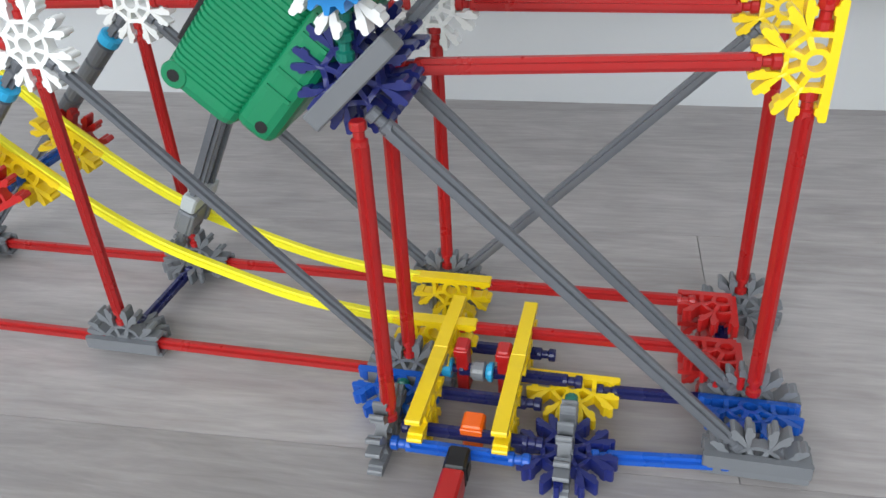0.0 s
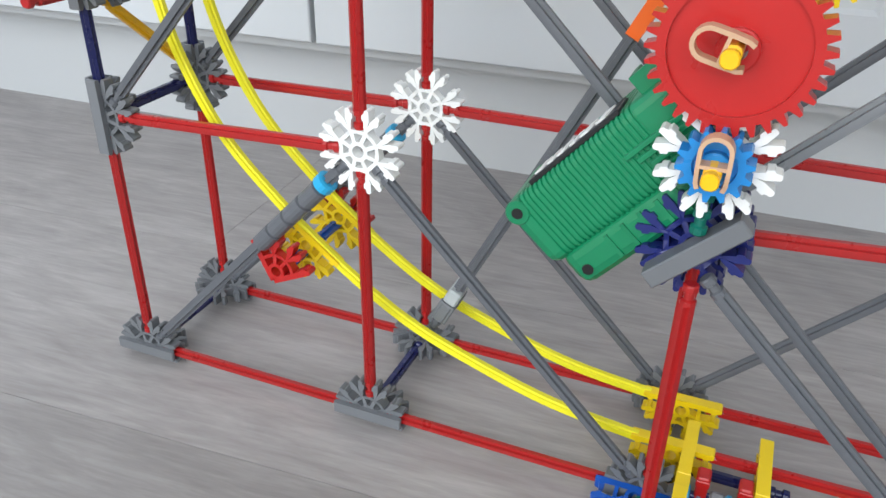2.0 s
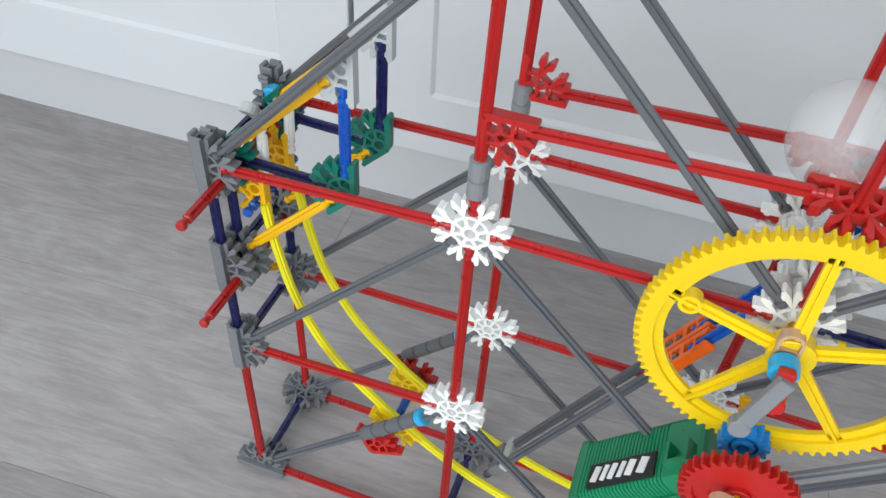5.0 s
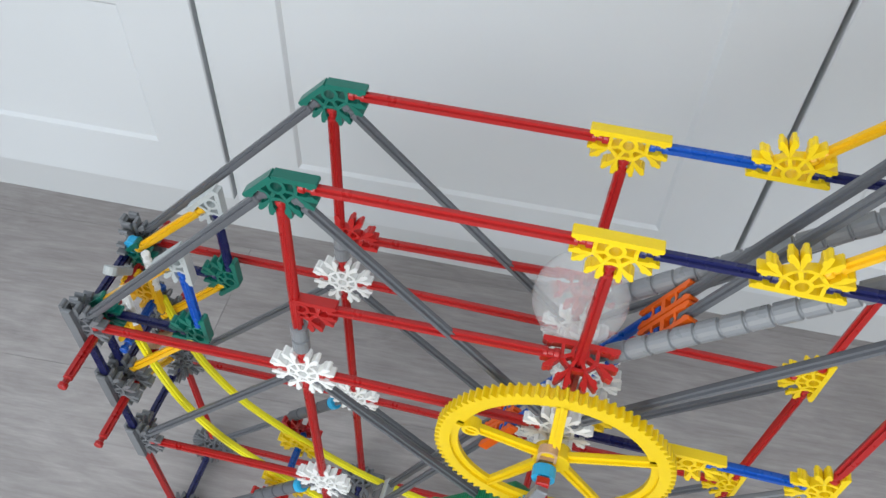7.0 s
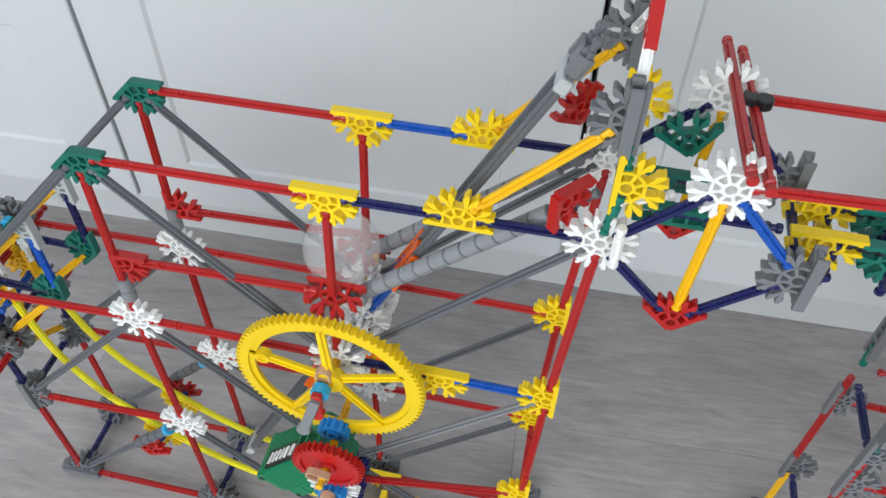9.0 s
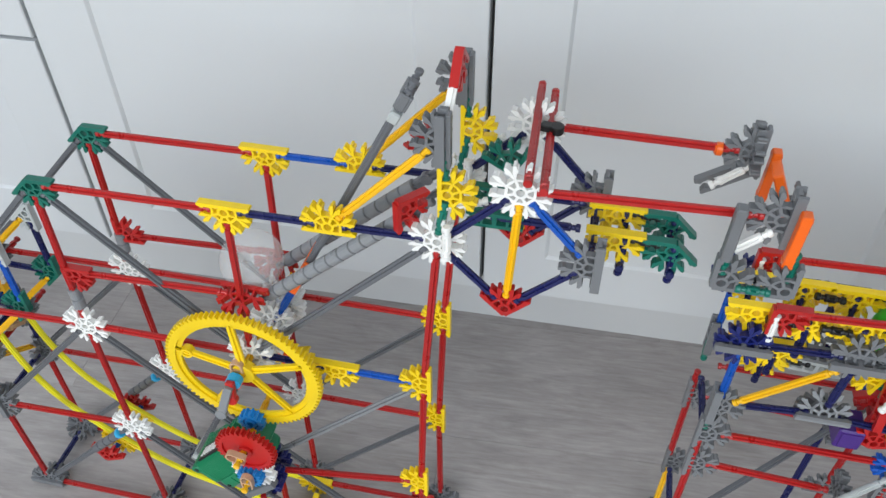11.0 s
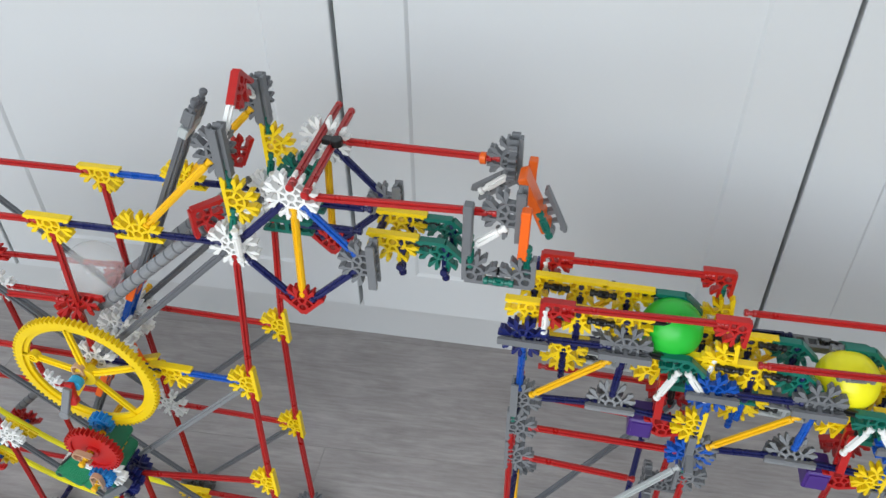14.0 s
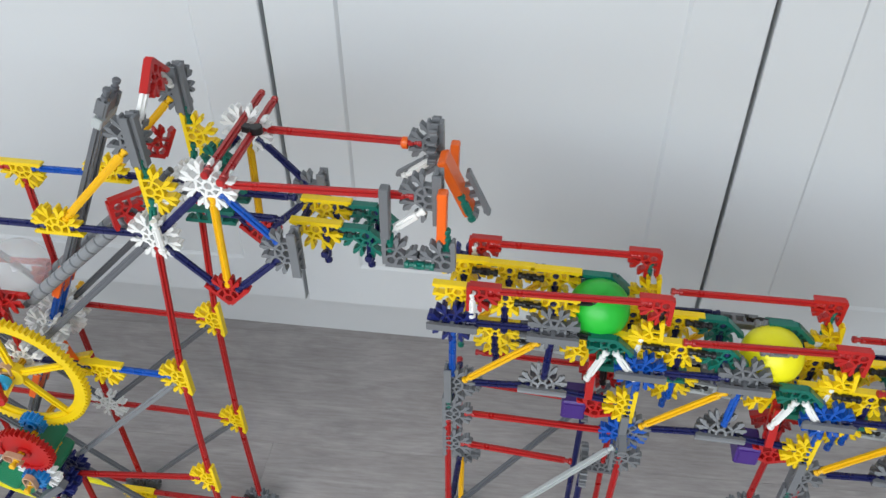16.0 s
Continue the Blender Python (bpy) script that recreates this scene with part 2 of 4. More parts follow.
def connector_mesh(mat, span):
    """A snowflake connector in the xy plane with sockets every 45 degrees from 0 to span; 360 is the whole one, 0 a straight one."""
    key = ("connector", mat.name, span)
    if key in KIT:
        return KIT[key]
    whole = span == 360
    degs = [0, 180] if span == 0 else [45 * k for k in range(8 if whole else span // 45 + 1)]
    cells, heights = [], {}
    bx, by = math.cos(math.pi / 8), math.sin(math.pi / 8)

    def mark(p, h):
        heights[(round(p[0] * 2e5), round(p[1] * 2e5))] = h

    def ringpoint(r, a):
        return (r * math.cos(radians(a)), r * math.sin(radians(a)))

    def socket(deg, s, edge):
        c, t = math.cos(radians(deg)), math.sin(radians(deg))

        def P(x, y, h=1.0):
            p = (c * x - t * y * s, t * x + c * y * s)
            if h != 1.0:
                mark(p, h)
            return p

        def add(*pts):
            cells.append(list(pts) if s > 0 else list(pts)[::-1])

        c0, c1 = P(0.0082, 0, 0.72), P(0.0101, 0, 0.72)
        out = 0.0064 if edge else 0.0059
        p2, q1 = P(0.0150, 0.0031), P(0.0150, out)
        if edge:
            start = 0.0 if span == 0 else -0.0045 * math.tan((math.pi - radians(span)) / 2)
            k0, k1, p1 = P(0.0082, 0.0034), P(0.0101, 0.0034), P(0.0122, 0.0032)
            o0, o1, b1 = P(0.0082, out), P(0.0101, out), P(0.0122, out)
            add(c0, c1, k1, k0)
            add(P(start, 0.0034), k0, o0, P(start, out))
            add(k0, k1, o1, o0)
            add(k1, p1, b1, o1)
            if span == 0:
                add(P(0, 0), P(0.0016, 0), P(0.0016, 0.0034), P(0, 0.0034))
        else:
            k0, b0 = P(0.0082, 0.0023, 0.8), P(0.0091 * bx, 0.0091 * by, 0.8)
            k1, p1, b1 = P(0.0101, 0.0034), P(0.0118, 0.0032), P(0.0126 * bx, 0.0126 * by)
            add(c0, c1, k1, k0)
            add(k0, k1, b1, b0)
            add(k1, p1, b1)
            w0 = ringpoint(0.0048, deg + s * 11.25)
            add(w0, k0, b0, ringpoint(0.0048, deg + s * 22.5))
        add(p1, p2, q1, b1)
        rows = [(p2, q1)] + [(P(x, y), P(x, o)) for x, y, o in ((0.0154, 0.0023, out), (0.0177, 0.0023, out), (0.0181, 0.0033, out), (0.0197, 0.0037, out), (0.0202, 0.0043, out - 0.0007))]
        for (pa, qa), (pb, qb) in zip(rows, rows[1:]):
            add(pa, pb, qb, qa)

    for n, deg in enumerate(degs):
        for s in (-1, 1):
            edge = span == 0 or (not whole and ((n == 0 and s < 0) or (n == len(degs) - 1 and s > 0)))
            socket(deg, s, edge)
    if span:
        for k in range(32):
            a0, a1 = 11.25 * k, 11.25 * (k + 1)
            ring = [ringpoint(0.0029, a0), ringpoint(0.0048, a0), ringpoint(0.0048, a1), ringpoint(0.0029, a1)]
            for p in ring:
                mark(p, 1.03)
            cells.append(ring)
    bm = bmesh.new()
    moulded(bm, cells, heights, 0.0031)
    KIT[key] = finish(bm, "connector", mat)
    return KIT[key]


def straight_mesh(mat):
    return connector_mesh(mat, 0)


PLANES = {
    "xy": Matrix(),
    "xz": Matrix(((1, 0, 0, 0), (0, 0, -1, 0), (0, 1, 0, 0), (0, 0, 0, 1))),
    "yz": Matrix(((0, 0, 1, 0), (1, 0, 0, 0), (0, 1, 0, 0), (0, 0, 0, 1))),
}


def con(thing, p, mat, span=360, plane="xz", turn=0.0, label="", tilt=0.0):
    """A connector at p in a plane, its first socket turned by so many degrees."""
    me = connector_mesh(mat, span)
    m = Matrix.Translation(p) @ PLANES[plane] @ Matrix.Rotation(radians(tilt), 4, "X") @ Matrix.Rotation(radians(turn), 4, "Z")
    return place("connector", me, m, thing, label)


def sleeve(thing, a, b, mat, r=0.0052, step=0.0115, name="sleeve", label=""):
    """A row of short tubes threaded on a rod."""
    a, b = Vector(a), Vector(b)
    L = (b - a).length
    n = max(1, round(L / step))
    prof = []
    for k in range(n):
        z0, z1 = L * k / n, L * (k + 1) / n
        prof += [(r * 0.74, z0), (r * 0.78, z0 + 0.0006), (r, z0 + 0.0011), (r, z1 - 0.0011), (r * 0.78, z1 - 0.0006)]
    bm = bmesh.new()
    lathe(bm, prof, 16)
    return part(name, bm, mat, thing, label, along(a, b))


def tube(thing, pts, mat, r, name, label=""):
    """A bent ribbed rod along a smooth line of points."""
    cu = [Vector(p) for p in pts]
    fine = []
    for i in range(len(cu) - 1):
        p0, p1, p2, p3 = cu[max(i - 1, 0)], cu[i], cu[i + 1], cu[min(i + 2, len(cu) - 1)]
        for k in range(8):
            t = k / 8
            fine.append(0.5 * ((2 * p1) + (p2 - p0) * t + (2 * p0 - 5 * p1 + 4 * p2 - p3) * t * t + (3 * p1 - p0 - 3 * p2 + p3) * t ** 3))
    fine.append(cu[-1])
    bm = bmesh.new()
    rings = []
    for i, p in enumerate(fine):
        d = (fine[min(i + 1, len(fine) - 1)] - fine[max(i - 1, 0)]).normalized()
        sidev = Vector((0, 1, 0))
        up = d.cross(sidev).normalized()
        ring = []
        for k in range(4):
            c, s = math.cos(k * math.pi / 2), math.sin(k * math.pi / 2)
            for x, y in ((1, -0.5), (1, 0.5), (0.62, 0.62)):
                ring.append(bm.verts.new(p + sidev * r * (c * x - s * y) + up * r * (s * x + c * y)))
        rings.append(ring)
    for a, b in zip(rings, rings[1:]):
        for k in range(12):
            bm.faces.new((a[k], a[(k + 1) % 12], b[(k + 1) % 12], b[k]))
    bm.faces.new(rings[0][::-1])
    bm.faces.new(rings[-1])
    return part(name, bm, mat, thing, label)


def gear(p, mat, label, r, teeth, width, rim, hub, spokes, tooth):
    """A gear about the y axis: a toothed rim that carries its hub and a disc, or spokes."""
    turn = PLANES["xz"]
    root = r - tooth
    pin = Matrix.Translation(p) @ turn

    def turned(loops):
        bm = bmesh.new()
        rows = [[bm.verts.new((q * math.cos(a), q * math.sin(a), z)) for q, a in row] for row, z in loops]
        n = len(rows[0])
        for i in range(len(rows)):
            for k in range(n):
                bm.faces.new((rows[i][k], rows[i][(k + 1) % n], rows[(i + 1) % len(rows)][(k + 1) % n], rows[(i + 1) % len(rows)][k]))
        return bm

    def circle(q, n):
        return [(q, 2 * math.pi * k / n) for k in range(n)]

    steps = [2 * math.pi / teeth * (k // 4 + (0.0, 0.20, 0.44, 0.64)[k % 4]) for k in range(teeth * 4)]
    inside = [(root - rim, a) for a in steps]
    outside = [(r if k % 4 in (1, 2) else root, a) for k, a in enumerate(steps)]
    thing = part("gear_wheel", turned([(inside, -width), (outside, -width), (outside, width), (inside, width)]), mat, lift, label, pin)
    part("hub", turned([(circle(q, 32), z * width) for q, z in ((0.0030, -1.25), (hub, -1.25), (hub, 1.2), (hub - 0.0006, 1.3), (0.0030, 1.3))]), mat, thing, "", pin)
    if spokes:
        flange = [(circle(q, 84), z * width) for q, z in ((root - rim * 1.7, -0.4), (root - rim * 0.95, -0.4), (root - rim * 0.95, 0.4), (root - rim * 1.7, 0.4))]
        part("flange", turned(flange), mat, thing, "", pin)
        for k in range(spokes):
            bm = bmesh.new()
            x0, x1 = hub * 0.85, root - rim * 0.6
            prof = [(-0.0036, -0.4), (-0.0009, -0.4), (-0.0009, -0.9), (0.0009, -0.9), (0.0009, -0.4), (0.0036, -0.4), (0.0036, 0.4), (0.0009, 0.4), (0.0009, 0.9), (-0.0009, 0.9), (-0.0009, 0.4), (-0.0036, 0.4)]
            ends = [[bm.verts.new((x, y * (1.0 if x == x0 else 0.8), z * width)) for y, z in prof] for x in (x0, x1)]
            for j in range(12):
                bm.faces.new((ends[0][j], ends[0][(j + 1) % 12], ends[1][(j + 1) % 12], ends[1][j]))
            part("spoke", bm, mat, thing, "", pin @ Matrix.Rotation(2 * math.pi * k / spokes + 0.35, 4, "Z"))
        eye = turned([(circle(q, 20), z * width) for q, z in ((0.0033, -1.0), (0.0052, -1.0), (0.0052, 1.0), (0.0033, 1.0))])
        part("eye", eye, mat, thing, "", pin @ Matrix.Rotation(0.35 + 4 * math.pi / spokes, 4, "Z") @ Matrix.Translation((root - rim * 1.9 - 0.004, 0, 0)))
    else:
        disc = [(circle(q, 48), z * width) for q, z in ((hub * 0.9, -0.45), (root - rim * 0.9, -0.45), (root - rim * 0.9, 0.45), (hub * 0.9, 0.45))]
        part("disc", turned(disc), mat, thing, "", pin)
    return thing


# ---- room ----
FLOOR = -0.0085
LEANWALL = math.atan(0.028)
room = Matrix.Rotation(LEANWALL, 4, "Z")


def slab(name, x0, y0, z0, x1, y1, z1, mat, label, m=None):
    bm = bmesh.new()
    box(bm, x0, y0, z0, x1, y1, z1)
    return tagged(place(name, finish(bm, name, mat), m or Matrix()), label, name.split("_")[0], kind="structure")


floor = slab("floor", -2.1, -2.7, FLOOR - 0.06, 2.9, 1.2, FLOOR - 0.0035, DARKGAP, "grey oak laminate floor of long planks")
slab("ceiling", -2.1, -2.7, 2.45, 2.9, 1.2, 2.55, WALLPAINT, "plain white painted ceiling")
slab("wall_east", 2.8, -2.6, FLOOR - 0.003, 2.9, 1.1, 2.45, WALLPAINT, "plain off-white painted wall")
slab("wall_north", -2.0, 1.1, FLOOR - 0.003, 2.8, 1.2, 2.45, WALLPAINT, "plain off-white wall behind the cabinets")


def wall_with_opening(name, length, height, lo, hi, sill, head, m):
    bm = bmesh.new()
    for x0, z0, x1, z1 in ((0, 0, lo, height), (hi, 0, length, height), (lo, 0, hi, sill), (lo, head, hi, height)):
        box(bm, x0, 0, z0, x1, 0.1, z1)
    return tagged(place(name, finish(bm, name, WALLPAINT), m), "unseen off-white painted wall with an assumed window opening", "wall", kind="structure")


# walls out of view; the south opening is added, sized to its lamp
wall_with_opening("wall_south", 4.8, 2.458, 0.3, 4.5, 0.10, 2.38, pose(-2.0, -2.6, FLOOR - 0.003))
wall_with_opening("wall_west", 3.7, 2.458, 0.75, 2.95, 0.7, 2.2, pose(-2.0, -2.6, FLOOR - 0.003, 0, 0, 90))


# ---- cabinets ----
def panelled(w, h, stile, low, high, t=0.019, sunk=0.0033, slope=0.0036):
    """A framed front with a sunk panel; x to the right, z up, the front at y = 0."""
    bm = bmesh.new()
    r = 0.0012

    def rect(x0, z0, x1, z1, y):
        return [bm.verts.new((x, y, z)) for x, z in ((x0, z0), (x1, z0), (x1, z1), (x0, z1))]

    loops = [rect(0, 0, w, h, t), rect(0, 0, w, h, r), rect(r, r, w - r, h - r, 0), rect(stile, low, w - stile, h - high, 0),
             rect(stile + 0.0015, low + 0.0015, w - stile - 0.0015, h - high - 0.0015, 0.0012),
             rect(stile + slope, low + slope, w - stile - slope, h - high - slope, sunk)]
    for a, b in zip(loops, loops[1:]):
        for k in range(4):
            bm.faces.new((a[k], a[(k + 1) % 4], b[(k + 1) % 4], b[k]))
    bm.faces.new(loops[0][::-1])
    bm.faces.new(loops[-1])
    return bm


DOORY, PLINTHY, GAP, DOORLOW = 0.291, 0.356, 0.0048, 0.110


def cabinet(x0, x1, fronts, label):
    thing = tagged(new("cabinet"), label, "cabinet", "wall of white cabinets")
    thing.matrix_world = room @ pose(x0, DOORY, FLOOR)
    w, top = x1 - x0, 2.1
    bm = bmesh.new()
    box(bm, 0.001, 0.0215, DOORLOW - FLOOR + 0.002, w - 0.001, 0.55, top)
    part("carcass", bm, DARKGAP, thing, "", thing.matrix_world.copy())
    bm = bmesh.new()
    box(bm, 0.0, PLINTHY - DOORY, 0.0, w, PLINTHY - DOORY + 0.018, DOORLOW - FLOOR + 0.0015)
    part("plinth", bm, PLINTHSHADE, thing, "white plinth board", thing.matrix_world.copy())
    bm = bmesh.new()
    box(bm, 0.0, 0.0205, DOORLOW - FLOOR - 0.012, w, 0.5, DOORLOW - FLOOR + 0.0018)
    part("bottom_panel", bm, PLINTHSHADE, thing, "", thing.matrix_world.copy())
    for kind, z0, z1, stile, low, high in fronts:
        bm = panelled(w - GAP, z1 - z0, stile, low, high)
        part(kind, bm, DOORPAINT, thing, "white framed front with a sunk panel", thing.matrix_world @ pose(GAP / 2, 0, z0 - FLOOR))
    return thing


tall = [("door", DOORLOW, 2.08, 0.072, 0.063, 0.088)]
drawers = [("drawer_front", DOORLOW, 0.399, 0.068, 0.066, 0.068), ("drawer_front", 0.4035, 0.70, 0.072, 0.075, 0.068), ("drawer_front", 0.7045, 0.99, 0.072, 0.075, 0.068)]
WORDS = "tall white lacquered cabinet with a framed door on a recessed plinth"
cabinet(-1.040, -0.541, tall, WORDS)
cabinet(-0.541, -0.0415, drawers + [("door", 0.9945, 2.08, 0.072, 0.075, 0.075)], "tall white lacquered cabinet with framed drawer fronts on a plinth")
for left, right in ((-0.0415, 0.459), (0.459, 0.948), (0.948, 1.440), (1.440, 1.932)):
    cabinet(left, right, tall, WORDS)
cabinet(-1.9, -1.040, tall, WORDS)


# ---- first machine ----
lift = tagged(new("toy_ball_lift"), "rod-and-connector toy ball lift of red, grey and yellow plastic", "construction toy")


def N(x, y, z):
    """A joint of the frame, in millimetres of the plan; the upper right of the tower leans a little."""
    lean = 14 * (x - 150) / 300 * (max(z, 0) / 450) ** 1.6 if x > 150 else 0
    lean -= (x - 300) / 150 * (1.5 + 4.5 * math.sin(math.pi * min(max(z, 0) / 450, 1))) * (1 - max(z, 0) / 450 * 0.25) if x > 300 and z < 440 else 0
    rise = 3 * min(max(z, 0) / 150, 1) if y < 40 else 0
    rise = -3 if x == 0 and z > 0 else rise + (4 * (x - 150) / 300 if z > 400 else 0)
    back = 6 * (z - 300) / 150 if z > 300 else -1
    return Vector(((x + 1.5 + lean) / 1000, (y + back) / 1000, (z + rise + 1) / 1000))


def M(x, y, z):
    return Vector((x / 1000, y / 1000, z / 1000))


F, B = 0, 75
REDW, GREYW, NAVYW = "red ribbed rod", "grey ribbed rod", "navy ribbed rod"


def R(a, b, mat, thing=None, trim=TRIM):
    return rod(thing or lift, a, b, mat, trim=trim)


# uprights
for y in (F, B):
    R(N(0, y, 0), N(0, y, 150), RED)
    R(N(0, y, 150), N(0, y, 225), NAVY)
    R(N(0, y, 225), N(0, y, 300), NAVY)
    for z in (0, 150, 300):
        R(N(150, y, z), N(150, y, z + 150), RED)
        R(N(450, y, z), N(450, y, z + 150), RED)
    R(N(300, y, 0), N(300, y, 150), RED)
    R(N(300, y, 300), N(300, y, 450), RED)
R(N(300, B, 150), N(300, B, 300), RED)
R(N(303, -41, 0), N(303, -41, 150), RED)
# level rods
for y in (F, B):
    for x in (0, 150):
        R(N(x, y, 0), N(x + 150, y, 0), RED)
        R(N(x, y, 300), N(x + 150, y, 300), RED)
    R(N(0, y, 150), N(150, y, 150), RED)
    R(N(150, y, 450), N(300, y, 450), RED)
    R(N(300, y, 450), N(375, y, 450), BLUE if y else NAVY)
    R(N(375, y, 450), N(450, y, 450), NAVY)
    R(N(300, y, 150) if y else N(300, -18, 150), N(450, y, 150), RED)
R(N(150, B, 150), N(300, B, 150), RED)
R(N(300, B, 300), N(450, B, 300), RED)
R(N(300, F, 300), N(375, F, 300), NAVY)
R(N(375, F, 300), N(450, F, 300), BLUE)
# cross rods
for x, z in ((0, 0), (150, 0), (0, 150), (0, 225), (0, 300)):
    R(N(x, F, z), N(x, B, z), NAVY)
# slanting rods
for y in (F, B):
    for x0, z0, x1, z1 in ((0, 0, 150, 150), (0, 150, 150, 300), (0, 300, 150, 450), (150, 150, 300, 0), (150, 300, 300, 150), (150, 450, 300, 300), (300, 300, 450, 450)):
        R(N(x0, y, z0), N(x1, y, z1), GREY)
R(N(300, -3, 150), N(450, 4, 0), GREY)
R(N(300, -40, 150), N(450, -28, 0), GREY)
R(N(300, B, 0), N(450, B, 150), GREY)
R(N(300, B, 150), N(450, B, 300), GREY)
R(N(300, F, 150), N(450, F, 300), SILVER)
# white and yellow joints
for y in (F, B):
    for x, z in ((150, 150), (150, 300), (300, 300), (450, 450)):
        con(lift, N(x, y, z), WHITE)
    for z in (150, 300):
        con(lift, N(450, y, z), YELLOW, 180, "xz", 90)
    con(lift, N(150, y, 450), GREEN, 135, "xz", 225)
    con(lift, N(300, y, 450), YELLOW, 180, "xz", 180)
    con(lift, N(375, y, 450), YELLOW, 180, "xz", 0)
con(lift, N(300, B, 150), WHITE)
con(lift, N(375, F, 300), YELLOW, 180, "xz", 180)
# grey corner joints, two interlocked pieces each
for x in (0, 150):
    for y in (F, B):
        con(lift, N(x, y, 0), GREYC, 180, "xz", 0)
        con(lift, N(x, y, 0), GREYC, 180, "xy", 0 if y == F else 180)
for y in (F, B):
    for z in (150, 225, 300):
        con(lift, N(0, y, z), GREYC, 180, "xz", 270)
        con(lift, N(0, y, z), GREYC, 180, "yz", 270 if y == F else 90)
for x, y in ((300, F), (300, B), (450, B), (450, 6)):
    con(lift, N(x, y, 0), GREYC, 180, "xz", 0)
    con(lift, N(x, y, 0), GREYC, 180, "xy", 180 if y == B else 0)
con(lift, N(300, -38, 0), GREYC, 180, "yz", 0)
con(lift, N(450, -28, 0), GREYC, 180, "xz", 0)
con(lift, N(450, -28, 3), GREYC, 180, "xy", 0)
con(lift, N(449, -6, 5), BLUE, 180, "xy", 180, tilt=-8)
rod(lift, N(447, -30, 1), N(447, 3, 1), GREEN, trim=0.008)
con(lift, N(296, -9, 0), BLUE, 180, "xy", 180, tilt=10)
rod(lift, N(299, -38, 1), N(299, 0, 1), GREEN, trim=0.008)

# the lower ball track
for y, mat in ((18, LEMON), (54, LEMON)):
    tube(lift, [M(22, y, 262), M(27, y, 225), M(38, y, 182), M(60, y, 140), M(93, y, 105), M(127, y, 76), M(166, y, 51), M(206, y, 35), M(247, y, 23), M(292, y, 17)],
         mat, 0.0027, "track_rail", "bent lemon-yellow flexible rod")
    con(lift, M(107, y, 86), YELLOW, 180, "xz", 142)
    con(lift, M(309, y, 13), YELLOW, 180, "xz", 180)
    rod(lift, M(309, y, 16), M(440, y + 2, 16), RED, trim=0.012)
    con(lift, M(440, y + 3, 14), REDC, 90, "xy", 180, tilt=0)
    con(lift, M(441, y + 3, 8), REDC, 90, "xz", 180)
rod(lift, M(104, 6, 80), M(104, 66, 80), BLUE, trim=0.0)
rod(lift, M(441, 14, 2), M(441, 76, 2), NAVY, trim=0.008)
for y in (F, B):
    d = (N(150, y, 150) - N(0, y, 0)).normalized()
    q = N(0, y, 0)
    sleeve(lift, q + d * 0.126, q + d * 0.182, GREY, 0.0049, 0.0125, "sleeve", "grey spacer tubes on a slanting rod")
    sleeve(lift, q + d * 0.182, q + d * 0.189, SKYBLUE, 0.0056, 0.007, "spacer")
    con(lift, q + d * 0.121 + M(11, 4 if y == F else -4, -12), REDC, 90, "xz", 25)

# floor-level release at the front
for x in (317, 352):
    for y in (17, -31):
        con(lift, M(x, y, 14), YELLOW, 180, "yz", 180)
    bm = bmesh.new()
    box(bm, -0.0033, -0.0050, 0.0033, 0.0033, 0.0050, 0.0061)
    part("connector_bar", bm, YELLOW, lift, "", Matrix.Translation(M(x, -7, 14)))
for x0, x1, y in ((306, 364, -48), (308, 368, -38), (312, 364, -15), (320, 366, 19)):
    rod(lift, M(x0, y, 4), M(x1, y, 4), BLUE if y == -48 else NAVY, trim=0.0)
con(lift, M(376, 0, 2), YELLOW, 180, "xy", 180, tilt=12)
rod(lift, M(376, 0, 2), M(450, 6, 0), NAVY)
con(lift, M(377, -40, 2), PURPLENAVY, 360, "xy", 10)
con(lift, M(377, -40, 4), GREYC, 180, "yz", 0)
rod(lift, M(377, -40, 2), M(450, -30, 0), BLUE)
rod(lift, M(377, -40, 6), M(376, 0, 6), GREEN)
sleeve(lift, M(316, 0, 6), M(322, 0, 6), SKYBLUE, 0.0046, 0.009, "spacer")
sleeve(lift, M(330, 0, 6), M(337, 0, 6), SILVER, 0.0046, 0.008, "spacer")
sleeve(lift, M(337, 0, 6), M(341, 0, 6), SKYBLUE, 0.0046, 0.010, "spacer")
rod(lift, M(318, 0, 6), M(380, 0, 6), NAVY, trim=0.0)


def clip(thing, p, mat, m=None, name="clip", tall=0.030):
    """A flat tab with an eye at its head."""
    bm = bmesh.new()
    box(bm, -0.0036, -0.0026, -tall / 2, 0.0036, 0.0026, tall / 2 - 0.003, None, 0.0007)
    lathe(bm, [(0.0044, -0.0030), (0.0050, -0.0024), (0.0050, 0.0024), (0.0044, 0.0030)], 14, Matrix.Translation((0, 0, tall / 2 - 0.003)) @ PLANES["xz"])
    return part(name, bm, mat, thing, "", Matrix.Translation(p) @ (m or Matrix()))


def tab(p, w, d, h, mat, label):
    """A flat upright tab with a lip along its top."""
    bm = bmesh.new()
    box(bm, -w / 2, -d / 2, -h / 2, w / 2, d / 2, h / 2, None, 0.0007)
    box(bm, -w / 2 - 0.0004, -d / 2 - 0.0012, h / 2 - 0.005, w / 2 + 0.0004, d / 2, h / 2 - 0.001, None, 0.0004)
    part("clip", bm, mat, lift, label, Matrix.Translation(p) @ Matrix.Rotation(radians(4), 4, "X"))


